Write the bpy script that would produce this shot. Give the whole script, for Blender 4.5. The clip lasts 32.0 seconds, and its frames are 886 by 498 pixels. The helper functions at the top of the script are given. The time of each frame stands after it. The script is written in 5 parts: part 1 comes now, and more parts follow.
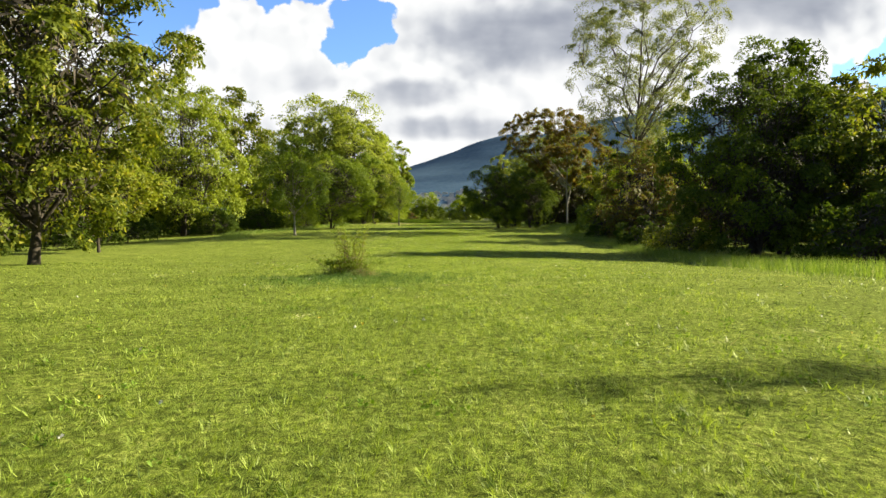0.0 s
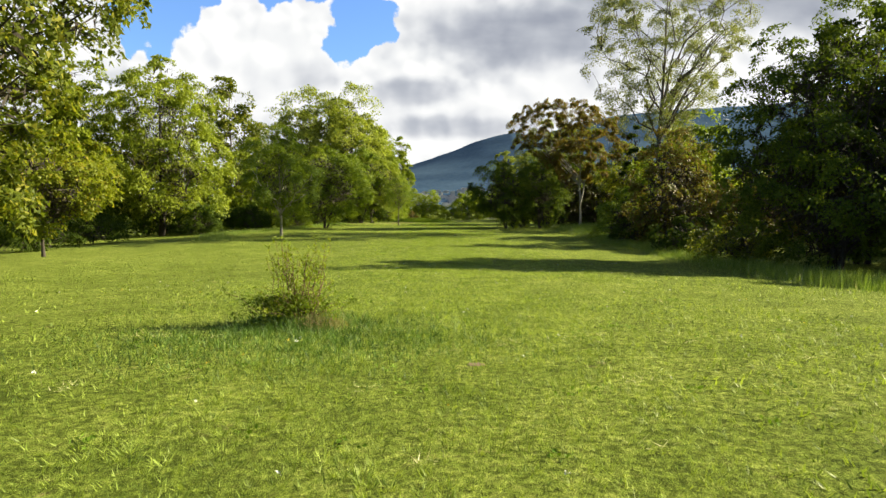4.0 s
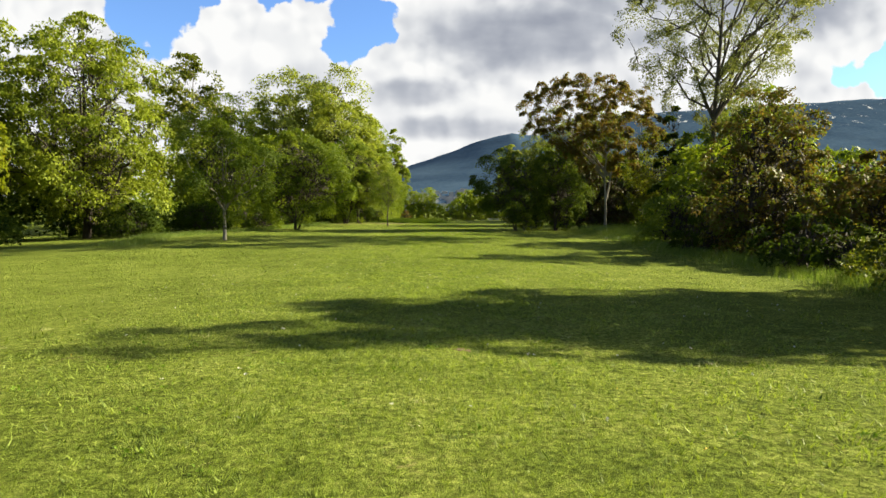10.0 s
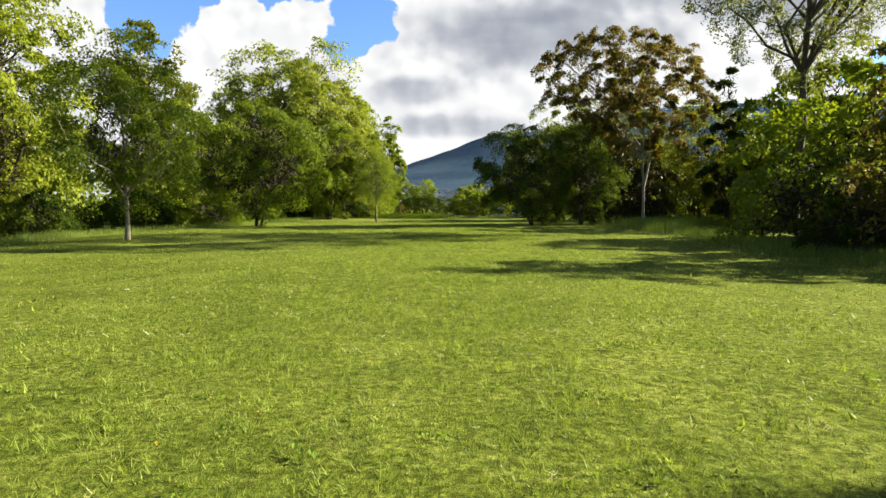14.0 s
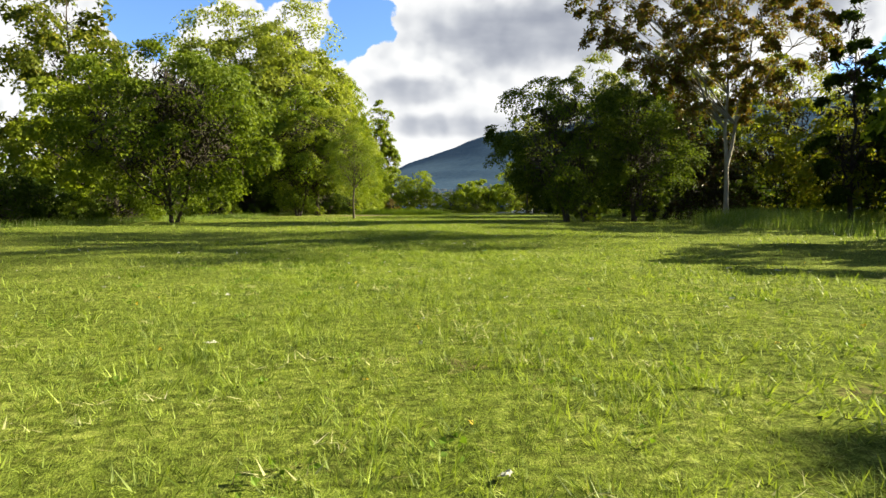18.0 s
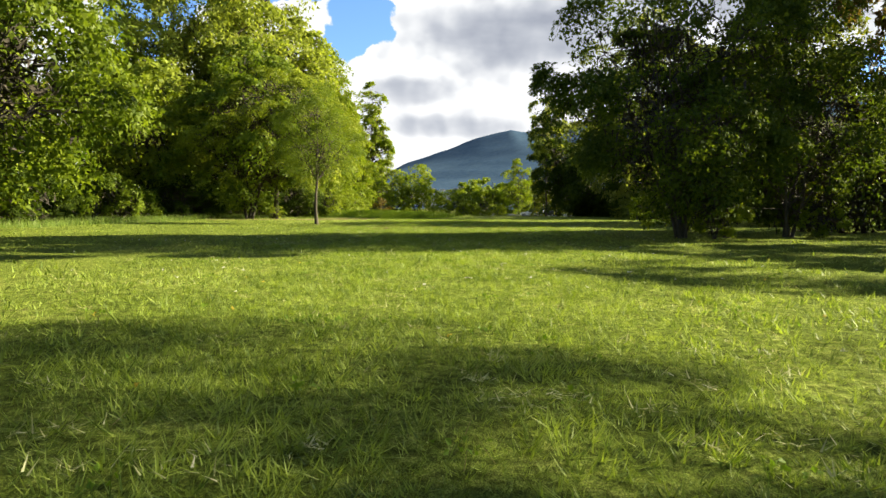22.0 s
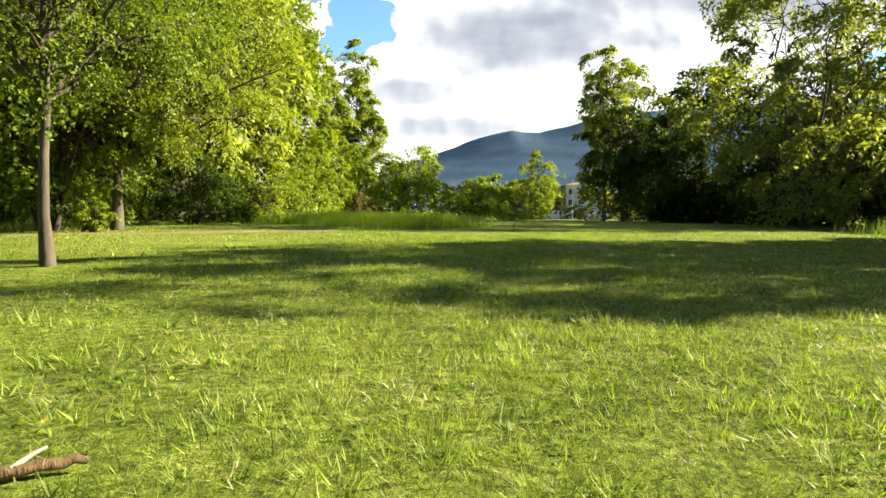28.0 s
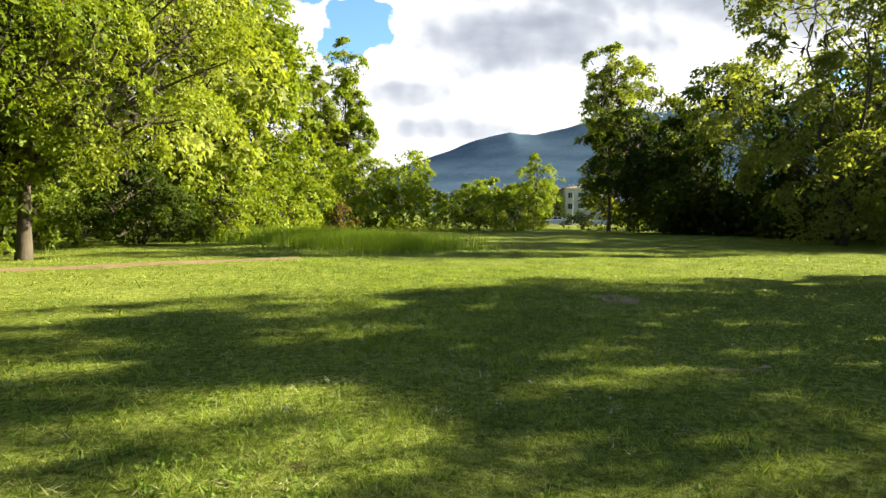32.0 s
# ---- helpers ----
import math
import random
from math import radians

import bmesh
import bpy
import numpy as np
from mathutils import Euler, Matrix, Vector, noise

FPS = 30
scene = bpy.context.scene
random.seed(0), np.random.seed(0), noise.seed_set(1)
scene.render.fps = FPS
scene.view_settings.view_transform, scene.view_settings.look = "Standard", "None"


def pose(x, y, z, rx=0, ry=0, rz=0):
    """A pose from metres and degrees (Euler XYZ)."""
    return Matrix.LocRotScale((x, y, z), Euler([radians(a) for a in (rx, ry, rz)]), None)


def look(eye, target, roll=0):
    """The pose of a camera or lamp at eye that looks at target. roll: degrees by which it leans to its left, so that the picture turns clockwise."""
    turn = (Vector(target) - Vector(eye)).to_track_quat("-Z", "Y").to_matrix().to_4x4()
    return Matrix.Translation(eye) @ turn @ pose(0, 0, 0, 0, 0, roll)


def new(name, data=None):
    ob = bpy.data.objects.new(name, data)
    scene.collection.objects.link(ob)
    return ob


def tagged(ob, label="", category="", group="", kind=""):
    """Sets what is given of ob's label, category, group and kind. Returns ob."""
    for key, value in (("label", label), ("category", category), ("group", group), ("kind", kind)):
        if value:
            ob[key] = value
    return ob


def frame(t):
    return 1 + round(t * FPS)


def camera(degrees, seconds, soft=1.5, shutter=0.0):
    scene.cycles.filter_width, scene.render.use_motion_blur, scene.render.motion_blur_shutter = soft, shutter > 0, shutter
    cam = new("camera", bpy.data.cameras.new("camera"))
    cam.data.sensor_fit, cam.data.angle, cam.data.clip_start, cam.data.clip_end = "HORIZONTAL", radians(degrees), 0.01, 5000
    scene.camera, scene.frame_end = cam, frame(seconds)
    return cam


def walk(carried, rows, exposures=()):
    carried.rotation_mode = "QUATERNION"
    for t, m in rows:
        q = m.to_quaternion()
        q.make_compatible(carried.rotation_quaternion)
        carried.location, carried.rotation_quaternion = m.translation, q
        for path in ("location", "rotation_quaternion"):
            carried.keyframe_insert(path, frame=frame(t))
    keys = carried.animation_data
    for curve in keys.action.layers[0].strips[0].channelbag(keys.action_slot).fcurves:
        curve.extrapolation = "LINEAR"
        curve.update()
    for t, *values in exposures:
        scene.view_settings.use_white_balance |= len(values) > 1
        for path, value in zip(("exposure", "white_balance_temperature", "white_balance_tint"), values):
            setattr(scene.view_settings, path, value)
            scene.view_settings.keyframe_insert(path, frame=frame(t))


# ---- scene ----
cam = camera(70.0, 32.0)
# seconds, x, y, z, yaw, pitch, roll
ROWS = [
    (0.0, -0.000, 0.000, 1.100, -0.000, -2.797, -0.000),
    (0.5, -0.009, 0.768, 1.032, 0.018, -2.860, -0.081),
    (1.0, -0.004, 1.569, 0.988, -0.009, -2.890, -0.118),
    (1.5, -0.014, 2.367, 0.956, -0.011, -2.917, -0.119),
    (2.0, -0.065, 3.286, 0.983, 0.002, -2.891, -0.124),
    (2.5, -0.075, 4.168, 1.014, -0.004, -2.880, -0.122),
    (3.0, -0.122, 5.006, 1.048, 0.004, -2.885, -0.137),
    (3.5, -0.200, 5.844, 1.119, 0.058, -2.899, -0.172),
    (5.5, -0.417, 10.103, 1.225, -0.028, -2.930, -0.394),
    (6.0, -0.457, 11.355, 1.229, -0.031, -2.841, -0.449),
    (6.5, -0.431, 12.513, 1.212, -0.008, -2.777, -0.508),
    (7.0, -0.388, 13.543, 1.211, -0.028, -2.770, -0.555),
    (7.5, -0.318, 14.501, 1.206, -0.035, -2.781, -0.568),
    (8.0, -0.264, 15.566, 1.188, -0.038, -2.859, -0.530),
    (8.5, -0.201, 16.741, 1.154, -0.073, -2.953, -0.466),
    (9.0, -0.102, 18.120, 1.127, -0.052, -2.952, -0.443),
    (9.5, -0.061, 19.584, 1.079, -0.070, -2.876, -0.450),
    (10.0, -0.076, 21.091, 1.020, -0.060, -2.824, -0.454),
    (10.5, -0.112, 22.628, 1.006, -0.044, -2.833, -0.440),
    (11.0, -0.118, 24.149, 1.023, -0.061, -2.915, -0.446),
    (11.5, -0.147, 25.705, 1.009, -0.075, -2.979, -0.412),
    (12.0, -0.136, 27.540, 0.979, -0.041, -2.961, -0.341),
    (12.5, -0.066, 29.389, 0.931, 0.003, -2.936, -0.260),
    (13.0, 0.060, 31.100, 0.792, 0.034, -2.939, -0.189),
    (13.5, 0.128, 32.703, 0.629, 0.067, -2.976, -0.118),
    (14.0, 0.204, 34.463, 0.521, 0.061, -2.998, -0.045),
    (14.5, 0.267, 36.326, 0.482, 0.067, -3.002, 0.038),
    (16.5, 0.375, 44.410, 0.176, 0.016, -3.007, 0.004),
    (17.0, 0.339, 46.496, 0.107, -0.008, -2.970, 0.018),
    (17.5, 0.282, 48.628, 0.072, -0.035, -2.953, 0.014),
    (18.0, 0.196, 50.833, 0.038, -0.086, -2.984, -0.040),
    (18.5, 0.060, 53.056, 0.052, -0.065, -2.995, -0.091),
    (19.0, -0.020, 55.171, 0.100, -0.037, -3.000, -0.131),
    (19.5, -0.096, 57.306, 0.155, -0.047, -3.002, -0.186),
    (20.0, -0.191, 59.459, 0.207, -0.105, -3.024, -0.249),
    (20.5, -0.240, 61.735, 0.264, -0.172, -2.991, -0.305),
    (21.0, -0.261, 63.973, 0.297, -0.224, -2.938, -0.341),
    (21.5, -0.240, 66.254, 0.306, -0.262, -2.955, -0.411),
    (22.0, -0.277, 68.450, 0.357, -0.284, -2.958, -0.491),
    (22.5, -0.305, 70.734, 0.454, -0.298, -2.982, -0.591),
    (23.0, -0.369, 73.056, 0.575, -0.289, -2.988, -0.639),
    (23.5, -0.410, 75.303, 0.686, -0.314, -2.872, -0.642),
    (24.0, -0.450, 77.468, 0.801, -0.295, -2.799, -0.635),
    (24.5, -0.515, 79.559, 0.913, -0.277, -2.818, -0.614),
    (25.0, -0.642, 81.670, 0.994, -0.257, -2.849, -0.611),
    (25.5, -0.733, 83.940, 1.066, -0.293, -2.807, -0.608),
    (27.5, -1.184, 92.317, 0.798, -0.280, -2.857, -0.590),
    (28.0, -1.273, 94.497, 0.654, -0.300, -2.867, -0.607),
    (28.5, -1.352, 96.503, 0.601, -0.368, -2.788, -0.592),
    (29.0, -1.374, 97.646, 0.614, -0.371, -2.650, -0.612),
    (29.5, -1.370, 97.989, 0.659, -0.370, -2.699, -0.642),
    (30.0, -1.388, 98.205, 0.791, -0.363, -2.701, -0.637),
    (30.5, -1.325, 98.371, 0.967, -0.363, -2.726, -0.578),
    (31.0, -1.169, 98.460, 1.125, -0.390, -2.647, -0.537),
    (31.5, -0.984, 98.617, 1.254, -0.427, -2.619, -0.519),
    (32.0, -0.774, 98.771, 1.373, -0.475, -2.697, -0.517),
]
walk(cam, [(t, pose(x, y, z, 90 + pitch, roll, yaw)) for t, x, y, z, yaw, pitch, roll in ROWS], exposures=[(0.0, 1.78), (10.0, 1.66), (16.0, 1.78), (21.0, 1.86), (23.0, 2.05), (25.0, 2.25), (28.0, 2.2), (30.0, 2.12), (32.0, 2.2)])

# ---- world and sun ----
SUN_ELEV, SUN_AZ = radians(27.5), radians(77)   # azimuth from straight ahead towards the right
sun_way = Vector((math.sin(SUN_AZ) * math.cos(SUN_ELEV), math.cos(SUN_AZ) * math.cos(SUN_ELEV), math.sin(SUN_ELEV)))
sun = new("sun", bpy.data.lights.new("sun", "SUN"))
sun.data.energy, sun.data.angle, sun.data.color = 5.0, radians(0.6), (1.0, 0.905, 0.61)
sun.matrix_basis = look(sun_way * 50, (0, 0, 0))


class Nodes:
    """A small builder for node trees."""

    def __init__(self, tree):
        self.t = tree
        tree.nodes.clear()

    def n(self, kind, inputs=None, **props):
        node = self.t.nodes.new(kind)
        for k, v in props.items():
            setattr(node, k, v)
        for k, v in (inputs or {}).items():
            self.to(v, node.inputs[k])
        return node

    def to(self, v, socket):
        if isinstance(v, bpy.types.Node):
            v = v.outputs[0]
        if isinstance(v, bpy.types.NodeSocket):
            self.t.links.new(v, socket)
        else:
            socket.default_value = v

    def math(self, op, a, b=0.0, clamp=False):
        return self.n("ShaderNodeMath", {0: a, 1: b}, operation=op, use_clamp=clamp).outputs[0]

    def mix(self, f, a, b, mode="MIX"):
        m = self.n("ShaderNodeMix", data_type="RGBA", blend_type=mode)
        self.to(f, m.inputs[0]), self.to(a, m.inputs[6]), self.to(b, m.inputs[7])
        return m.outputs[2]

    def noise(self, vec, scale, detail=4.0, rough=0.55, out=0, distortion=0.0):
        return self.n("ShaderNodeTexNoise", {"Vector": vec, "Scale": scale, "Detail": detail, "Roughness": rough, "Distortion": distortion}).outputs[out]

    def ramp(self, f, stops):
        r = self.n("ShaderNodeValToRGB", {0: f})
        e = r.color_ramp.elements
        while len(e) < len(stops):
            e.new(0.5)
        for el, (p, c) in zip(e, stops):
            el.position, el.color = p, (*c, 1)
        return r.outputs[0]

    def smooth(self, f, a, b, lo=0.0, hi=1.0):
        return self.n("ShaderNodeMapRange", {0: f, 1: a, 2: b, 3: lo, 4: hi}, interpolation_type="SMOOTHSTEP").outputs[0]


world = bpy.data.worlds.new("sky")
scene.world = world
world.use_nodes = True
w = Nodes(world.node_tree)
way = w.n("ShaderNodeTexCoord").outputs["Generated"]
xyz = w.n("ShaderNodeSeparateXYZ", {0: way})
sky = w.n("ShaderNodeTexSky", sky_type="NISHITA", sun_disc=False, sun_elevation=SUN_ELEV, sun_rotation=SUN_AZ, air_density=1.0, dust_density=0.6)
blue = w.mix(1.0, sky.outputs[0], (0.097, 0.131, 0.183, 1), "MULTIPLY")
# a plane of the sky straight ahead: u to the right, v up
ahead = w.math("MAXIMUM", xyz.outputs[1], 0.08)
u = w.math("DIVIDE", xyz.outputs[0], ahead)
v = w.math("DIVIDE", xyz.outputs[2], ahead)
uv = w.n("ShaderNodeCombineXYZ", {0: u, 1: v, 2: 0.0}).outputs[0]


def voronoi(vec, scale):
    return w.n("ShaderNodeTexVoronoi", {"Vector": vec, "Scale": scale, "Smoothness": 0.35}, feature="SMOOTH_F1").outputs["Distance"]


def puffs(vec):
    """Rounded billows, 0 at their middles."""
    return w.math("ADD", w.math("MULTIPLY", voronoi(vec, 13.0), 0.6), w.math("MULTIPLY", voronoi(vec, 33.0), 0.32))


def blob(cu, cv, ru, rv, wob=0.5, seed=0.0, scale=9.0):
    """Distance from a cloud mass in its own radii, with an uneven edge."""
    du = w.math("DIVIDE", w.math("SUBTRACT", u, cu), ru)
    dv = w.math("DIVIDE", w.math("SUBTRACT", v, cv), rv)
    r = w.math("SQRT", w.math("ADD", w.math("MULTIPLY", du, du), w.math("MULTIPLY", dv, dv)))
    shifted = w.n("ShaderNodeVectorMath", {0: uv, 1: (seed, seed * 0.7, 0)}, operation="ADD").outputs[0]
    return w.math("ADD", r, w.math("MULTIPLY", w.math("SUBTRACT", w.noise(shifted, scale, 5.0, 0.55), 0.5), wob * 2))


# uneven ways through the cover, the billows and their lit and shaded flanks
warp = w.n("ShaderNodeVectorMath", {0: w.noise(uv, 5.0, 4.0, 0.55, out=1), 1: (0.09, 0.07, 0)}, operation="MULTIPLY").outputs[0]
wuv = w.n("ShaderNodeVectorMath", {0: uv, 1: warp}, operation="ADD").outputs[0]
puff = puffs(wuv)
lit = w.math("SUBTRACT", puffs(w.n("ShaderNodeVectorMath", {0: wuv, 1: (0.012, 0.016, 0)}, operation="ADD").outputs[0]), puff)
soft = w.noise(uv, 5.0, 5.0, 0.5, distortion=0.5)
soft2 = w.noise(w.n("ShaderNodeMapping", {0: uv, 3: (1.0, 2.2, 1)}).outputs[0], 7.0, 4.0, 0.5)
crisp = w.math("MULTIPLY", w.math("SUBTRACT", w.noise(uv, 30.0, 6.0, 0.6), 0.5), 1.1)
edge = w.math("ADD", w.math("MULTIPLY", w.math("SUBTRACT", 0.34, puff), 2.6), crisp)


def gap(cu, cv, ru, rv, wob, seed, scale):
    return w.smooth(w.math("ADD", blob(cu, cv, ru, rv, wob, seed, scale), edge), 1.08, 0.88)


hole = gap(-0.24, 0.364, 0.07, 0.030, 0.7, 3.1, 9)
hole2 = gap(-0.445, 0.345, 0.065, 0.055, 0.8, 5.3, 7)
hole3 = gap(0.72, 0.235, 0.07, 0.03, 1.0, 7.7, 9)
hole4 = gap(-0.135, 0.308, 0.036, 0.038, 0.6, 2.2, 14)
opening = w.math("MAXIMUM", w.math("MAXIMUM", hole, hole2), w.math("MAXIMUM", hole3, hole4))
behind = w.smooth(xyz.outputs[1], 0.35, 0.1)
high = w.smooth(v, 0.62, 1.1)
broken = w.math("MULTIPLY", w.smooth(w.noise(way, 2.3, 7.0, 0.6), 0.56, 0.44), w.math("MAXIMUM", behind, high))
cover = w.math("SUBTRACT", 1.0, w.math("MAXIMUM", opening, broken), True)
# grey undersides, in soft layers
g1 = w.smooth(blob(0.15, 0.292, 0.24, 0.075, 0.9, 1.7, 4), 1.15, 0.25)
g2 = w.smooth(blob(0.42, 0.35, 0.40, 0.075, 0.9, 4.4, 4), 1.2, 0.2)
g3 = w.smooth(blob(-0.045, 0.195, 0.13, 0.026, 0.8, 6.1, 9), 1.2, 0.3)
g4 = w.smooth(blob(0.005, 0.14, 0.12, 0.020, 0.8, 8.1, 9), 1.25, 0.3)
g5 = w.smooth(blob(-0.24, 0.215, 0.12, 0.03, 0.8, 9.4, 8), 1.2, 0.3)
grey = w.math("MAXIMUM", w.math("MAXIMUM", g1, g2), w.math("MULTIPLY", w.math("MAXIMUM", w.math("MAXIMUM", g3, g4), w.math("MULTIPLY", g5, 0.6)), 0.68))
shade = w.math("ADD", w.math("MULTIPLY", grey, w.smooth(soft2, 0.25, 0.7, 0.95, 0.62)), w.math("MULTIPLY", w.smooth(soft, 0.62, 0.36), 0.16))
shade = w.math("ADD", shade, w.math("MULTIPLY", lit, w.math("SUBTRACT", 1.3, w.math("MULTIPLY", grey, 0.9))), True)
cloud = w.ramp(shade, [(0.0, (0.74, 0.74, 0.73)), (0.3, (0.62, 0.63, 0.64)), (0.7, (0.38, 0.40, 0.44)), (1.0, (0.26, 0.28, 0.33))])
dim = w.math("SUBTRACT", 1.0, w.math("MULTIPLY", w.math("MAXIMUM", behind, high), 0.86))
cloud = w.mix(1.0, cloud, w.n("ShaderNodeCombineColor", {0: dim, 1: dim, 2: dim}).outputs[0], "MULTIPLY")
total = w.mix(cover, blue, cloud)
w.n("ShaderNodeOutputWorld", {0: w.n("ShaderNodeBackground", {0: total, 1: 0.42}).outputs[0]})

# ---- materials ----
def material(name):
    m = bpy.data.materials.new(name)
    m.use_nodes = True
    return m, Nodes(m.node_tree)


def finish(k, bsdf):
    k.n("ShaderNodeOutputMaterial", {0: bsdf.outputs[0]})


def plain(name, colour, rough=0.6, metal=0.0, var=0.12, scale=6.0, bump=0.0, bump_scale=60.0):
    """A painted or moulded surface with two scales of variation."""
    m, k = material(name)
    pos = k.n("ShaderNodeTexCoord").outputs["Object"]
    a = k.noise(pos, scale, 5.0, 0.6)
    b = k.noise(pos, scale * 9, 3.0, 0.6)
    f = k.math("ADD", k.math("MULTIPLY", a, 0.7), k.math("MULTIPLY", b, 0.3))
    lo = tuple(c * (1 - var) for c in colour)
    hi = tuple(min(1, c * (1 + var)) for c in colour)
    col = k.ramp(f, [(0.3, lo), (0.7, hi)])
    p = k.n("ShaderNodeBsdfPrincipled", {"Base Color": col, "Roughness": k.smooth(b, 0.2, 0.8, rough * 0.85, min(1, rough * 1.15)), "Metallic": metal})
    if bump:
        k.to(k.n("ShaderNodeBump", {"Strength": bump, "Distance": 0.02, "Height": k.noise(pos, bump_scale, 4.0, 0.6)}), p.inputs["Normal"])
    finish(k, p)
    return m


def leaf_material(name, dark, light, accent=None, accent_share=0.0, glow=0.45, rough=0.5):
    """Leaves: diffuse and translucent, each leaf its own tone, with broad patches of tone over the crown."""
    m, k = material(name)
    pos = k.n("ShaderNodeTexCoord").outputs["Object"]
    isl = k.n("ShaderNodeNewGeometry").outputs["Random Per Island"]
    patch = k.noise(pos, 0.55, 3.0, 0.6)
    f = k.math("ADD", k.math("MULTIPLY", isl, 0.55), k.math("MULTIPLY", k.smooth(patch, 0.3, 0.7), 0.45))
    col = k.ramp(f, [(0.0, dark), (1.0, light)])
    if accent:
        pick = k.smooth(k.math("ADD", k.math("MULTIPLY", isl, 0.6), k.math("MULTIPLY", k.noise(pos, 0.8, 2.0), 0.4)), 0.75 - accent_share * 0.55, 0.8 - accent_share * 0.5)
        col = k.mix(pick, col, (*accent, 1))
    p = k.n("ShaderNodeBsdfPrincipled", {"Base Color": col, "Roughness": rough, "Specular IOR Level": 0.14})
    warm = k.mix(1.0, col, (1.25, 1.25, 0.55, 1), "MULTIPLY")
    t = k.n("ShaderNodeBsdfTranslucent", {0: warm})
    mixed = k.n("ShaderNodeMixShader", {0: glow, 1: p.outputs[0], 2: t.outputs[0]})
    finish(k, mixed)
    return m


def bark_material(name, dark, light, scale=9.0):
    m, k = material(name)
    pos = k.n("ShaderNodeTexCoord").outputs["Object"]
    st = k.n("ShaderNodeMapping", {0: pos, 3: (1, 1, 0.22)}).outputs[0]
    a = k.noise(st, scale, 6.0, 0.65)
    b = k.noise(pos, 1.3, 3.0, 0.6)
    col = k.ramp(k.math("ADD", k.math("MULTIPLY", a, 0.7), k.math("MULTIPLY", b, 0.3)), [(0.32, dark), (0.66, light)])
    p = k.n("ShaderNodeBsdfPrincipled", {"Base Color": col, "Roughness": 0.9})
    k.to(k.n("ShaderNodeBump", {"Strength": 0.8, "Distance": 0.03, "Height": a}), p.inputs["Normal"])
    finish(k, p)
    return m


def grass_blades(name, dark, light, straw, share, glow=0.4):
    m, k = material(name)
    pos = k.n("ShaderNodeTexCoord").outputs["Object"]
    isl = k.n("ShaderNodeNewGeometry").outputs["Random Per Island"]
    patch = k.noise(pos, 0.35, 4.0, 0.6)
    near = k.noise(pos, 2.2, 3.0, 0.6)
    tuft = k.smooth(k.noise(pos, 7.0, 4.0, 0.65), 0.36, 0.64)
    f = k.math("ADD", k.math("ADD", k.math("MULTIPLY", isl, 0.34), k.math("MULTIPLY", tuft, 0.30)), k.math("ADD", k.math("MULTIPLY", patch, 0.14), k.math("MULTIPLY", k.smooth(near, 0.34, 0.66), 0.22)))
    col = k.ramp(f, [(0.2, dark), (0.8, light)])
    dry = k.smooth(k.math("ADD", k.math("MULTIPLY", k.math("FRACT", k.math("MULTIPLY", isl, 37.0)), 0.75), k.math("MULTIPLY", near, 0.5)), 1.12 - share, 1.16 - share)
    col = k.mix(dry, col, (*straw, 1))
    p = k.n("ShaderNodeBsdfPrincipled", {"Base Color": col, "Roughness": 0.5, "Specular IOR Level": 0.25})
    t = k.n("ShaderNodeBsdfTranslucent", {0: k.mix(1.0, col, (1.2, 1.2, 0.5, 1), "MULTIPLY")})
    finish(k, k.n("ShaderNodeMixShader", {0: glow, 1: p.outputs[0], 2: t.outputs[0]}))
    return m


def ground_material():
    m, k = material("lawn_turf")
    pos = k.n("ShaderNodeTexCoord").outputs["Object"]
    big = k.noise(pos, 0.06, 4.0, 0.6)
    mid = k.noise(pos, 0.7, 5.0, 0.65)
    small = k.noise(pos, 9.0, 5.0, 0.7)
    blade = k.noise(k.n("ShaderNodeMapping", {0: pos, 3: (60, 26, 30)}).outputs[0], 1.0, 5.0, 0.75)
    f = k.math("ADD", k.math("ADD", k.math("MULTIPLY", big, 0.15), k.math("MULTIPLY", mid, 0.22)), k.math("ADD", k.math("MULTIPLY", small, 0.38), k.math("MULTIPLY", blade, 0.25)))
    col = k.ramp(f, [(0.38, (0.045, 0.068, 0.011)), (0.5, (0.135, 0.175, 0.026)), (0.62, (0.29, 0.325, 0.075))])
    thin = k.smooth(k.math("ADD", k.math("MULTIPLY", k.noise(pos, 0.9, 4.0, 0.6), 0.6), k.math("MULTIPLY", small, 0.4)), 0.60, 0.68)
    col = k.mix(k.math("MULTIPLY", thin, 0.75), col, (0.146, 0.12, 0.055, 1))
    mat_of_blades = k.noise(k.n("ShaderNodeMapping", {0: pos, 3: (150, 75, 60)}).outputs[0], 1.0, 3.0, 0.7)
    gap = k.math("MULTIPLY", k.smooth(mat_of_blades, 0.36, 0.62, 0.5, 1.28), k.smooth(k.noise(pos, 15.0, 3.0, 0.65), 0.36, 0.62, 0.62, 1.25))
    col = k.mix(1.0, col, k.n("ShaderNodeCombineColor", {0: gap, 1: gap, 2: gap}).outputs[0], "MULTIPLY")
    p = k.n("ShaderNodeBsdfPrincipled", {"Base Color": col, "Roughness": 0.95, "Specular IOR Level": 0.03})
    h = k.math("ADD", k.math("MULTIPLY", small, 0.9), k.math("MULTIPLY", blade, 0.8))
    k.to(k.n("ShaderNodeBump", {"Strength": 0.9, "Distance": 0.05, "Height": h}), p.inputs["Normal"])
    finish(k, p)
    return m


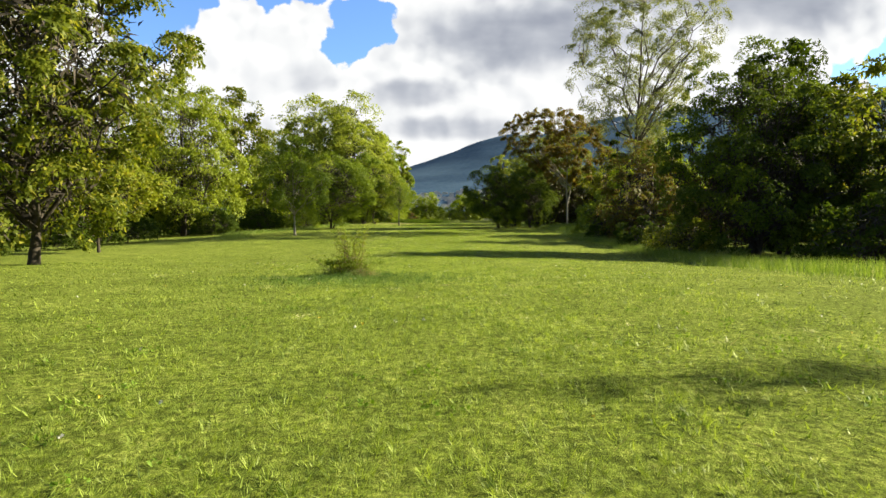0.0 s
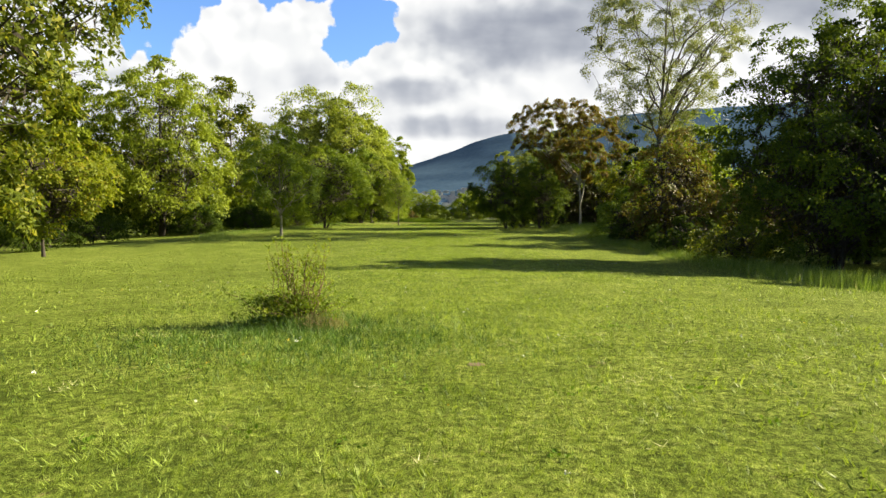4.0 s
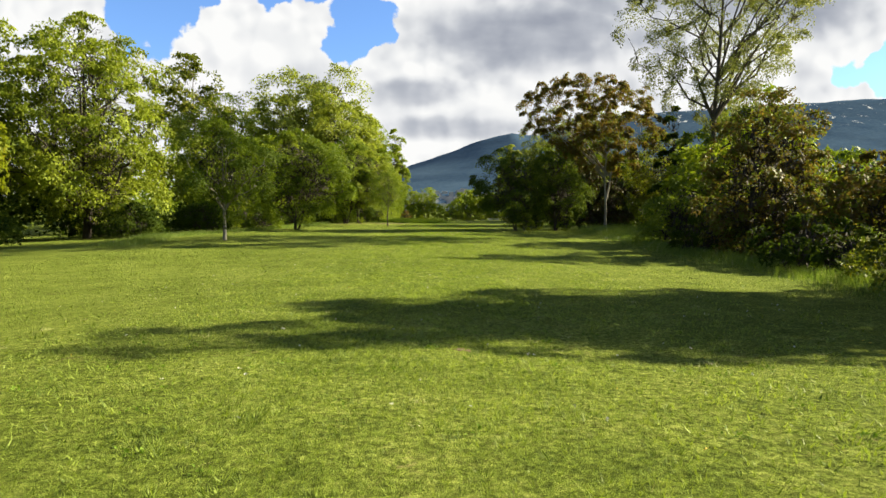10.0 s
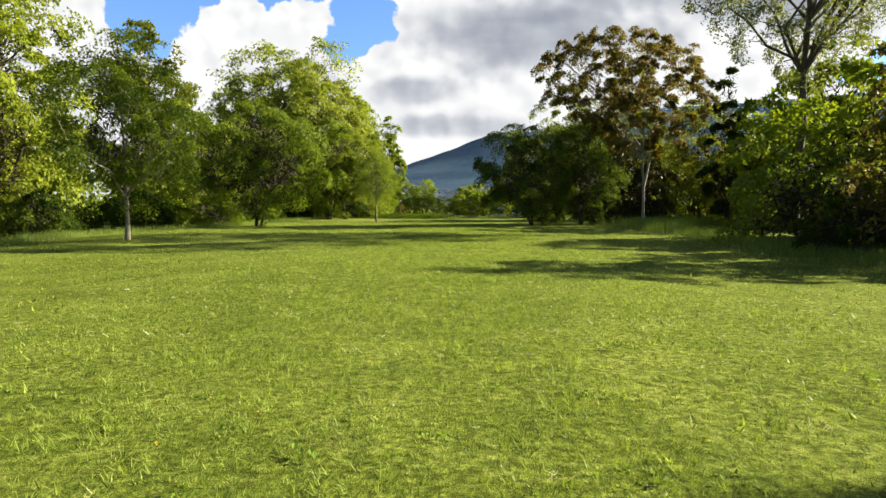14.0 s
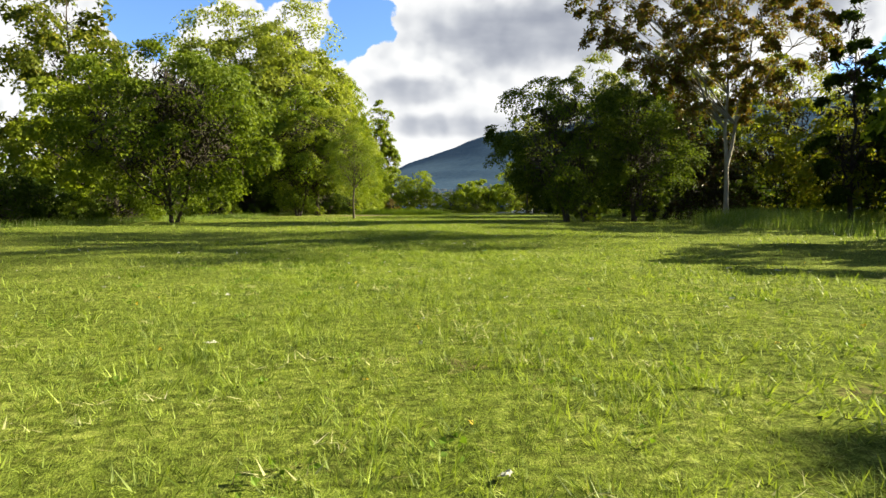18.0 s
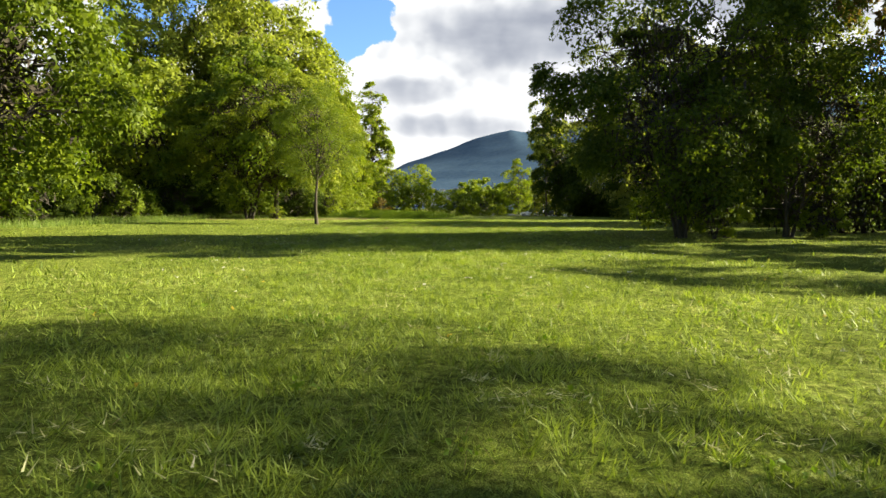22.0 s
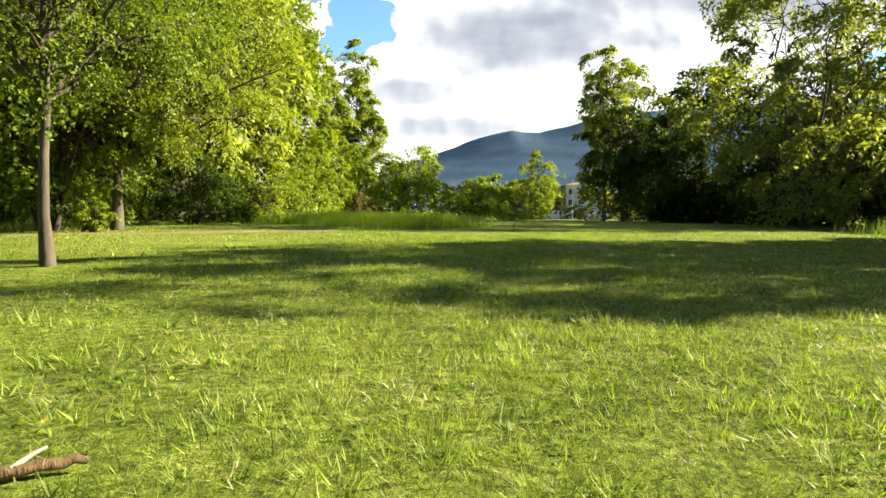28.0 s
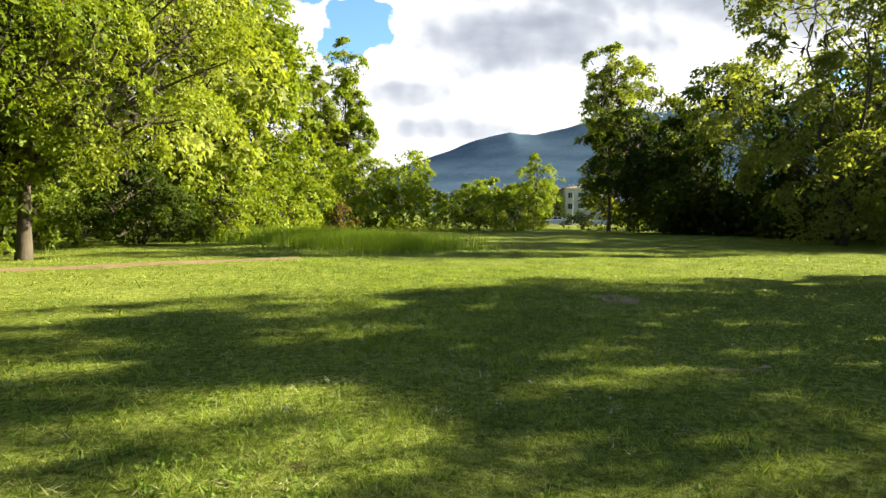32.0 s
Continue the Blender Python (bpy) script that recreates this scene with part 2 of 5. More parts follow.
TURF = ground_material()
BLADES = grass_blades("lawn_blades", (0.055, 0.098, 0.010), (0.35, 0.44, 0.080), (0.476, 0.4526, 0.3154), 0.06)
LONG_BLADES = grass_blades("long_grass_blades", (0.05048, 0.1022, 0.01183), (0.2597, 0.3431, 0.07884), (0.4327, 0.4088, 0.2957), 0.14)
WEED = leaf_material("weed_leaf", (0.073, 0.1387, 0.01022), (0.1752, 0.2774, 0.0292), glow=0.35)
MAPLE = leaf_material("yellow_green_leaves", (0.085, 0.128, 0.009), (0.31, 0.355, 0.035), glow=0.42)
POPLAR = leaf_material("pale_yellow_green_leaves", (0.1241, 0.1679, 0.0219), (0.3796, 0.4161, 0.0803), glow=0.5)
GREEN = leaf_material("mid_green_leaves", (0.046, 0.088, 0.008), (0.225, 0.285, 0.028), glow=0.42)
FRESH = leaf_material("fresh_green_leaves", (0.085, 0.142, 0.008), (0.30, 0.35, 0.026), glow=0.43)
# on the hedge shrubs and the wood's brush this dark green carries shade
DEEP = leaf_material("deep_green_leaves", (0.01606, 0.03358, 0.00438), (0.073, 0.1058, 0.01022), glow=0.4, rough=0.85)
PLUM = leaf_material("plum_green_leaves", (0.024, 0.048, 0.007), (0.14, 0.185, 0.020), glow=0.4, rough=0.75)
# a darker GREEN; on hedge and lawn-edge shrubs it stands in for shade
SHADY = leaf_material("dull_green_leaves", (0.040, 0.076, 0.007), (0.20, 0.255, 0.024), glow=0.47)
OLIVE = leaf_material("olive_leaves", (0.04015, 0.06205, 0.00657), (0.1825, 0.2117, 0.02409), (0.2409, 0.2336, 0.0292), 0.12, glow=0.45)
SILVER = leaf_material("grey_green_leaves", (0.085, 0.105, 0.032), (0.25, 0.268, 0.11), glow=0.42)
RUST = leaf_material("bronze_leaves", (0.070, 0.045, 0.013), (0.235, 0.152, 0.043), (0.15, 0.17, 0.026), 0.3, glow=0.5)
BRONZE = leaf_material("dark_bronze_leaves", (0.062, 0.047, 0.013), (0.215, 0.160, 0.044), (0.12, 0.15, 0.021), 0.38, glow=0.42)
MAROON = leaf_material("dark_maroon_leaves", (0.022, 0.016, 0.008), (0.070, 0.050, 0.020), (0.05, 0.07, 0.012), 0.3, glow=0.3)
WILLOW = leaf_material("willow_leaves", (0.085, 0.110, 0.024), (0.27, 0.30, 0.07), glow=0.56)
GOLD = leaf_material("golden_green_leaves", (0.080, 0.105, 0.008), (0.275, 0.305, 0.026), (0.26, 0.225, 0.025), 0.08, glow=0.52)
BARK = bark_material("grey_brown_bark", (0.03285, 0.02482, 0.01752), (0.1095, 0.0876, 0.0657))
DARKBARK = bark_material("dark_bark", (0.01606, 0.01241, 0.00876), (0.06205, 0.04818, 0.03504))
PALEBARK = bark_material("pale_bark", (0.1606, 0.1387, 0.1095), (0.365, 0.3285, 0.2701), 6.0)
BROWNCANE = bark_material("brown_cane", (0.073, 0.04015, 0.01825), (0.1898, 0.1241, 0.0584), 20.0)
SOIL = plain("bare_soil", (0.1679, 0.1132, 0.0584), 0.95, var=0.35, scale=2.0, bump=0.6, bump_scale=30)
PAPER = plain("white_paper", (0.5402, 0.5329, 0.4964), 0.8, var=0.1, scale=30)
PETAL = plain("white_petals", (0.5475, 0.5475, 0.4964), 0.7, var=0.05, scale=30)
YELLOW = plain("yellow_petals", (0.511, 0.3796, 0.0219), 0.7, var=0.1, scale=30)

# ---- builders ----
def mesh_of(name, verts, faces, mat, smooth=False):
    """A mesh from arrays: verts (n, 3) and faces (m, 3 or 4)."""
    me = bpy.data.meshes.new(name)
    verts, faces = np.asarray(verts, np.float32), np.asarray(faces, np.int32)
    k = faces.shape[1]
    me.vertices.add(len(verts)), me.loops.add(faces.size), me.polygons.add(len(faces))
    me.vertices.foreach_set("co", verts.ravel())
    me.loops.foreach_set("vertex_index", faces.ravel())
    me.polygons.foreach_set("loop_start", np.arange(len(faces), dtype=np.int32) * k)
    me.polygons.foreach_set("loop_total", np.full(len(faces), k, np.int32))
    me.polygons.foreach_set("use_smooth", np.full(len(faces), smooth))
    me.materials.append(mat)
    me.update(calc_edges=True)
    return me


def part_np(name, verts, faces, mat, parent, label="", smooth=False):
    ob = new(name, mesh_of(name, verts, faces, mat, smooth))
    ob.parent = parent
    return tagged(ob, label) if label else ob


def part(name, bm, mat, parent, label="", smooth=False):
    """Links a bmesh as one mesh object under a thing or a part."""
    me = bpy.data.meshes.new(name)
    bm.normal_update()
    bm.to_mesh(me)
    bm.free()
    me.materials.append(mat)
    if smooth:
        for p in me.polygons:
            p.use_smooth = True
    ob = new(name, me)
    ob.parent = parent
    return tagged(ob, label) if label else ob


def thing(name, x, y, z, label, category, group="", turn=0.0, kind=""):
    ob = new(name)
    ob.matrix_basis = pose(x, y, z, 0, 0, turn)
    return tagged(ob, label, category, group, kind)


def box(bm, x0, y0, z0, x1, y1, z1, bevel=0.0):
    """An axis-aligned box, its edges eased by bevel."""
    made = bmesh.ops.create_cube(bm, size=1.0, matrix=Matrix.LocRotScale(((x0 + x1) / 2, (y0 + y1) / 2, (z0 + z1) / 2), None, (abs(x1 - x0), abs(y1 - y0), abs(z1 - z0))))
    if bevel:
        edges = list({e for v in made["verts"] for e in v.link_edges})
        bmesh.ops.bevel(bm, geom=edges, offset=bevel, segments=2, affect="EDGES", profile=0.6)
    return bm


def tube(points, radii, sides=6):
    """Vertices and quads of a tapered tube along points."""
    pts, rad = np.asarray(points, float), np.asarray(radii, float)
    d = np.gradient(pts, axis=0)
    d /= np.linalg.norm(d, axis=1)[:, None] + 1e-9
    ref = np.where(np.abs(d[:, 2:3]) > 0.9, np.array([[1.0, 0, 0]]), np.array([[0, 0, 1.0]]))
    a = np.cross(d, ref)
    a /= np.linalg.norm(a, axis=1)[:, None] + 1e-9
    b = np.cross(d, a)
    ang = np.linspace(0, 2 * np.pi, sides, endpoint=False)
    ring = a[:, None, :] * np.cos(ang)[None, :, None] + b[:, None, :] * np.sin(ang)[None, :, None]
    verts = (pts[:, None, :] + ring * rad[:, None, None]).reshape(-1, 3)
    i, j = np.meshgrid(np.arange(len(pts) - 1), np.arange(sides), indexing="ij")
    q = np.stack([i * sides + j, i * sides + (j + 1) % sides, (i + 1) * sides + (j + 1) % sides, (i + 1) * sides + j], -1).reshape(-1, 4)
    return verts, q


def joined(pieces):
    """Several (verts, faces) as one."""
    vs, fs, n = [], [], 0
    for v, f in pieces:
        vs.append(v), fs.append(f + n)
        n += len(v)
    return np.concatenate(vs), np.concatenate(fs)


def unit(v):
    return v / (np.linalg.norm(v, axis=-1, keepdims=True) + 1e-9)


def leaves(rng, centres, spread, count, size, droop=0.35, flat=0.75, ratio=0.5, facing=None, face=0.7, thick=0.28, simple=False):
    """Leaf blades about clump centres, each a folded diamond; with facing the clumps are shallow sprays whose leaves turn that way."""
    n = len(centres) * count
    c = np.repeat(centres, count, axis=0)
    s = np.repeat(np.broadcast_to(spread, (len(centres),)), count)[:, None]
    off = rng.normal(size=(n, 3))
    off = unit(off) * (rng.random((n, 1)) ** 0.45) * s
    if facing is None:
        off[:, 2] *= flat
        d = unit(rng.normal(size=(n, 3)) + unit(off) * 0.7 + np.array([0, 0, -droop]))
        side = unit(np.cross(d, rng.normal(size=(n, 3)) * 0.6 + np.array([0, 0, 1.0])))
    else:
        fc = np.repeat(facing, count, axis=0)
        deep = (off * fc).sum(1, keepdims=True)
        off = off - fc * deep * (1 - thick) - fc * (off ** 2).sum(1, keepdims=True) / (s + 1e-6) * 0.35
        nrm = unit(fc * face + rng.normal(size=(n, 3)) * 0.42)
        d = unit(np.cross(nrm, rng.normal(size=(n, 3))) + unit(off) * 0.6 + np.array([0, 0, -droop]))
        side = unit(np.cross(d, nrm))
    p = c + off
    up = np.cross(side, d)
    L = size * rng.uniform(0.65, 1.3, (n, 1))
    W = L * ratio * rng.uniform(0.8, 1.15, (n, 1))
    if simple:
        v = np.stack([p + d * L * 0.25 + side * W * 0.55, p + d * L * 0.1 - side * W * 0.5, p + d * L], 1).reshape(-1, 3)
        return v, np.arange(3 * n).reshape(-1, 3)
    mid = p + d * L * 0.5
    v = np.stack([p, mid + side * W * 0.5 + up * W * 0.14, p + d * L - up * L * 0.08, mid - side * W * 0.5 + up * W * 0.14], 1).reshape(-1, 3)
    return v, np.arange(4 * n).reshape(-1, 4)


COVER = 6.0   # leaf area of the outer leaves against the crown's outline


PROFILES = {
    "round": lambda h: np.sqrt(np.clip(1 - (2 * h - 1.0) ** 2, 0, 1)) * 0.97 + 0.03,
    "egg": lambda h: np.clip(h * 2.4 + 0.42, 0, 1) * np.sqrt(np.clip(1 - h ** 2.5, 0, 1)),
    "column": lambda h: np.clip(np.minimum(1, h * 4 + 0.25) * np.sqrt(np.clip(1 - h ** 3, 0, 1)), 0, 1),
    "fan": lambda h: np.clip(np.sqrt(np.clip(h * 1.5, 0, 1)) * np.sqrt(np.clip(1.15 - h ** 4, 0, 1)), 0, 1),
    "vase": lambda h: np.clip(0.42 + 0.75 * h, 0, 1) * np.sqrt(np.clip(1 - h ** 5, 0, 1)),
    "bush": lambda h: np.sqrt(np.clip(1 - h ** 2.2, 0, 1)) * 0.95 + 0.05,
}


def bent(rng, a, b, n, sag, wob):
    """A curved line from a to b."""
    s = np.linspace(0, 1, n)[:, None]
    p = a + (b - a) * s
    p[:, 2] += sag * np.sin(np.pi * s[:, 0])
    w = rng.normal(size=(n, 3)) * wob
    w[0] = w[-1] = 0
    return p + w


def tree(name, x, y, h, r, low, label, leaf, bark=None, shape="round", clumps=170, per=70, cover=1.0, trunk=0.15, stems=1, limbs=7, lean=(0.0, 0.0), spread=0.16, gaps=0.45, seed=0, category="tree", group="", squash=1.0, droop=0.35, sink=0.06, core_leaves=0.26, flat=0.5, fork=0.0, boughs=0, bough=1.0):
    """A tree or large shrub: trunk, limbs, twigs and a crown of leaves. low: the height at which the crown begins."""
    rng = np.random.default_rng(seed * 7919 + 13)
    z0 = gz(x, y) - sink
    per = int(per * 0.8)
    top = thing(name, x, y, z0, label, category, group)
    ch = h - low
    # boughs: rounded masses of foliage set apart over the crown, each one carrying sprays on its outer side
    count = boughs or max(12, clumps // 6)
    hh = rng.random(count * 16)
    prof = PROFILES[shape](hh)
    keep = rng.random(len(hh)) < (0.15 + 0.85 * prof)
    hh, prof = hh[keep], prof[keep]
    az = rng.random(len(hh)) * 2 * np.pi
    k1, k2 = rng.random(2) * 6
    rl = min(0.36 * r, math.sqrt(1.5 * r * ch / count) * (1.16 - 0.30 * gaps)) * bough
    lob = 1 + 0.13 * np.sin(az * 3 + k1 + hh * 5) + 0.10 * np.sin(az * 5 + k2 - hh * 9)
    rad = np.where(rng.random(len(hh)) < 0.8, np.maximum(r * prof * lob - rl * rng.uniform(0.25, 0.9, len(hh)), 0.1 * r), r * prof * rng.uniform(0.1, 0.7, len(hh)))
    all_b = np.stack([np.cos(az) * rad + lean[0] * hh, np.sin(az) * rad * squash + lean[1] * hh, low + rl * 0.45 + hh * np.maximum(ch - rl * 0.9, 0.3 * ch)], 1)
    picked = [0]
    near = np.linalg.norm(all_b - all_b[0], axis=1)
    while len(picked) < min(count, len(all_b)):
        tries = rng.integers(0, len(all_b), 9)
        i = int(tries[np.argmax(near[tries])])
        picked.append(i)
        near = np.minimum(near, np.linalg.norm((all_b - all_b[i]) * np.array([1, 1, 1.25]), axis=1))
    cen = all_b[picked]
    radius = rl * rng.uniform(0.65, 1.3, len(cen))
    hub = np.array([lean[0] * 0.4, lean[1] * 0.4, low + ch * 0.3])
    each = max(4, round(clumps / len(cen)))
    bc, br = np.repeat(cen, each, axis=0), np.repeat(radius, each)
    outward = unit((bc - hub) * np.array([1, 1, 0.7]))
    way_out = unit(rng.normal(size=bc.shape) + outward * 0.75 + np.array([0, 0, 0.35]))
    reach = br * rng.uniform(0.7, 1.05, len(bc)) * np.where(rng.random(len(bc)) < 0.14, rng.uniform(1.2, 1.6, len(bc)), 1.0)
    sprays = bc + way_out * reach[:, None] * np.array([1, 1, flat * 0.6 + 0.5])
    facing = unit(way_out * 0.75 + np.array([0, 0, 0.5]) + rng.normal(size=bc.shape) * 0.2)
    # trunk or stems
    bark = bark or BARK
    tops = []
    for sN in range(stems):
        a = sN * 2 * np.pi / stems + k1
        out = 0.0 if stems == 1 else r * rng.uniform(0.25, 0.5)
        foot = np.array([np.cos(a) * trunk * 1.3 * (stems > 1), np.sin(a) * trunk * 1.3 * (stems > 1), 0.0])
        tip = np.array([np.cos(a) * out + lean[0] * 0.8, np.sin(a) * out * squash + lean[1] * 0.8, low + ch * (0.86 if stems == 1 else rng.uniform(0.55, 0.85))])
        line = bent(rng, foot, tip, 9, 0, 0.02 * h * (0.22 if stems == 1 else 0.4))
        if fork:
            tip = np.array([-0.25, 0.0, low + ch * 0.8])
            line = np.concatenate([bent(rng, foot, np.array([-0.06, 0, fork]), 4, 0, 0.012), bent(rng, np.array([-0.06, 0, fork]), tip, 6, 0, 0.05)[1:]])
        s = np.linspace(0, 1, 9)
        ra = trunk * (1 - 0.88 * s) * (1 if stems == 1 else 0.62)
        ra[0] *= 1.35
        v, f = tube(line, ra, 9)
        part_np("trunk" if stems == 1 else "stem", v, f, bark, top, smooth=True)
        tops.append((line, ra))
        if fork:
            second = bent(rng, line[3], np.array([1.9, 0.2, low + ch * 0.72]), 9, 0, 0.05)
            part_np("limb", *tube(second, ra * 0.62, 9), bark, top, smooth=True)
            tops.append((second, ra * 0.62))
    # limbs reach from the trunk towards chosen clumps
    if len(cen) and limbs:
        order = np.argsort(-(np.hypot(cen[:, 0], cen[:, 1]) / (r + 0.01) + rng.random(len(cen)) * 0.8))[:limbs]
        limb_lines = []
        for i in order:
            line, ra = tops[int(rng.integers(len(tops)))]
            c = cen[i]
            zs = np.clip(c[2] - 0.75 * math.hypot(c[0], c[1]) - 0.1 * h, (0.9 if stems == 1 else 0.28) * low + 0.06 * h, line[-1, 2] * 0.9)
            j = int(np.argmin(np.abs(line[:, 2] - zs)))
            lim = bent(rng, line[j], c, 7, 0.03 * h, 0.012 * h)
            v, f = tube(lim, np.linspace(ra[j] * 0.62, 0.012 + trunk * 0.05, 7), 6)
            part_np("limb", v, f, bark, top, smooth=True)
            limb_lines.append(lim)
        allp = np.concatenate(limb_lines + [l[3:] for l, _ in tops])
        tw = []
        for c in np.concatenate([cen, sprays[:: max(1, len(sprays) // 14)]]):
            d = np.linalg.norm(allp - c, axis=1) + np.maximum(0, allp[:, 2] - c[2]) * 1.5
            tw.append(tube(bent(rng, allp[int(np.argmin(d))], c, 4, 0.01 * h, 0.01 * h), np.linspace(trunk * 0.14 + 0.006, 0.005, 4), 4))
        v, f = joined(tw)
        tagged(part_np("fine_branching", v, f, bark, top, smooth=True), kind="stuff")
    area = math.pi * r * 0.5 * ch * (0.8 if shape in ("egg", "bush") else 1.0)
    size = math.sqrt(COVER * cover * area / (len(sprays) * per * 0.31))
    v, f = leaves(rng, sprays, br * spread * 3.3 * rng.uniform(0.7, 1.3, len(br)), per, size, droop, ratio=0.62, facing=facing, simple=True)
    v[:, 2] = np.maximum(v[:, 2], 0.08)
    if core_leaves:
        # dark slivers added as inner twigs, to put shade into the crown's gaps
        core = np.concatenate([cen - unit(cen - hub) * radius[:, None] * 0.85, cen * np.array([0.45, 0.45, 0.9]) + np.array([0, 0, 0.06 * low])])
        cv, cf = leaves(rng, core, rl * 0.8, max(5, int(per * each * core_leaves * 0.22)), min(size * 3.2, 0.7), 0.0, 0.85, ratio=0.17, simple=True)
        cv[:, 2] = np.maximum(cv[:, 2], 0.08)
        tagged(part_np("shade_twigs", cv, cf, DARKBARK, top), kind="stuff")
    tagged(part_np("crown", v, f, leaf, top), kind="stuff")
    return top


def smoothstep(a, b, v):
    t = np.clip((np.asarray(v, float) - a) / (b - a), 0, 1)
    return t * t * (3 - 2 * t)


def gz(x, y):
    """Height of the ground."""
    x, y = np.asarray(x, float), np.asarray(y, float)
    z = np.interp(y, [-60, 0, 10, 14, 20, 30, 45, 57, 77, 98, 106, 116, 125, 140, 150, 210, 400], [-0.1, -0.13, -0.2, -0.26, -0.48, -0.74, -0.90, -0.85, -0.46, -0.22, -0.12, 0.05, 0.2, 0.4, 0.45, 0.55, 0.6])
    z = z - 0.32 * smoothstep(3, 12, np.abs(x)) * np.exp(-((y - 36) / 16.0) ** 2)
    z = z - 0.045 * np.maximum(0, -x - 17) * np.exp(-((y - 75) / 40.0) ** 2)
    z = z + 0.035 * np.sin(x * 0.45 + y * 0.21) * np.sin(y * 0.37 - x * 0.12) + 0.02 * np.sin(x * 1.1 + 2) * np.sin(y * 0.9)
    far = np.maximum(0, y - 900)
    z = z + 0.00004 * far ** 2 * np.clip(far / 400, 0, 1)
    return z if z.ndim else float(z)


# ---- ground ----
gx = np.concatenate([[-4000, -2500, -1500, -900, -500, -300, -180, -120, -80], np.arange(-60, 60.1, 1.5), [80, 120, 180, 300, 500, 900, 1500, 2500, 4000]])
gy = np.concatenate([[-3000, -1500, -700, -300, -150, -80, -50], np.arange(-30, 170.1, 1.25), [185, 205, 230, 260, 300, 360, 450, 600, 800, 1000, 1200, 1400, 1600, 1800, 2000]])
X, Y = np.meshgrid(gx, gy)
V = np.stack([X, Y, gz(X, Y)], -1).reshape(-1, 3)
i, j = np.meshgrid(np.arange(len(gy) - 1), np.arange(len(gx) - 1), indexing="ij")
a = i * len(gx) + j
ground = new("ground", mesh_of("ground", V, np.stack([a, a + 1, a + 1 + len(gx), a + len(gx)], -1).reshape(-1, 4), TURF, True))
tagged(ground, "mown park lawn of short green grass", "lawn", kind="structure")

# ---- mountain and town ----
def mountain_material():
    m, k = material("hazy_far_forest")
    pos = k.n("ShaderNodeTexCoord").outputs["Object"]
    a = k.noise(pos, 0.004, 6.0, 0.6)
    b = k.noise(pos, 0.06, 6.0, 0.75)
    # the blue of distance haze is put into these forest colours
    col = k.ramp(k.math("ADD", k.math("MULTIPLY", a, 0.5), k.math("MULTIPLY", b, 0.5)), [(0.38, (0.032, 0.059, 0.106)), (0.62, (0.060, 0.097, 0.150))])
    zz = k.n("ShaderNodeSeparateXYZ", {0: pos}).outputs[2]
    high = k.smooth(k.math("ADD", zz, k.math("MULTIPLY", b, 60.0)), 400, 430)
    snow = k.math("MULTIPLY", high, k.smooth(k.noise(pos, 0.02, 5.0, 0.7), 0.60, 0.68))
    col = k.mix(snow, col, (0.6, 0.62, 0.66, 1))
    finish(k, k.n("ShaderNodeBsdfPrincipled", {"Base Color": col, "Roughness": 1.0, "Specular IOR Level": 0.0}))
    return m


mx = np.linspace(-1700, 2900, 231)
my = np.linspace(1500, 3600, 64)
ridge = np.interp(mx, [-1700, -900, -400, -260, -155, -60, 40, 165, 240, 302, 352, 415, 502, 590, 690, 790, 1050, 1315, 1715, 1960, 2900], [30, 60, 110, 155, 205, 238, 274, 321, 341, 358, 346, 346, 366, 391, 414, 434, 458, 472, 505, 520, 440])
soft = np.convolve(np.pad(ridge, 30, mode='edge'), np.ones(61) / 61, mode='valid')
MX, MY = np.meshgrid(mx, my)
up = np.clip((MY - 1500) / 1300, 0, 1)
crest = np.where(MY < 2800, up ** 1.25, 1 - 0.4 * (MY - 2800) / 800)
sharp = np.clip((up - 0.55) / 0.42, 0, 1) ** 2
rough = sum(np.sin(MX * f + p) * np.sin(MY * f * 1.3 + p * 2) * s for f, p, s in ((0.011, 0.3, 5), (0.023, 1.1, 4), (0.051, 2.0, 3), (0.11, 0.7, 1.5)))
MZ = gz(MX * 0, np.minimum(MY, 1600)) - 3 + (np.interp(MX, mx, soft) * (1 - sharp) + np.interp(MX, mx, ridge) * sharp) * crest + rough * np.clip(up * 1.5, 0, 1) * np.clip(1.4 - up, 0.25, 1)
i, j = np.meshgrid(np.arange(len(my) - 1), np.arange(len(mx) - 1), indexing="ij")
a = i * len(mx) + j
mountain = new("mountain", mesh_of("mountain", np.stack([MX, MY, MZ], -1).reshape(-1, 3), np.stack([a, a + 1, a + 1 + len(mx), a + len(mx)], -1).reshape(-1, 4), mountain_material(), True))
tagged(mountain, "wooded mountain with blue haze painted into its colour and snow patches on its ridge", "mountain", kind="structure")


def on_mountain(x, y):
    return float(MZ[int(np.argmin(np.abs(my - y))), int(np.argmin(np.abs(mx - x)))])


rng = np.random.default_rng(5)
TOWNWALL = plain("far_house_walls", (0.4526, 0.438, 0.4161), 0.9, var=0.3, scale=0.02)
pieces = []
for n in range(700):
    x, y = rng.uniform(-160, 900), 1570 + rng.random() ** 1.3 * 330
    wd, dp, ht = rng.uniform(6, 17), rng.uniform(8, 14), rng.uniform(4, 10)
    z = on_mountain(x, y) - 4
    q = np.array([[sx * wd / 2 + x, sy * dp / 2 + y, z + sz] for sz in (0, ht + 4) for sx, sy in ((-1, -1), (1, -1), (1, 1), (-1, 1))])
    pieces.append((q, np.array([[0, 1, 5, 4], [1, 2, 6, 5], [2, 3, 7, 6], [3, 0, 4, 7], [4, 5, 6, 7]])))
v, f = joined(pieces)
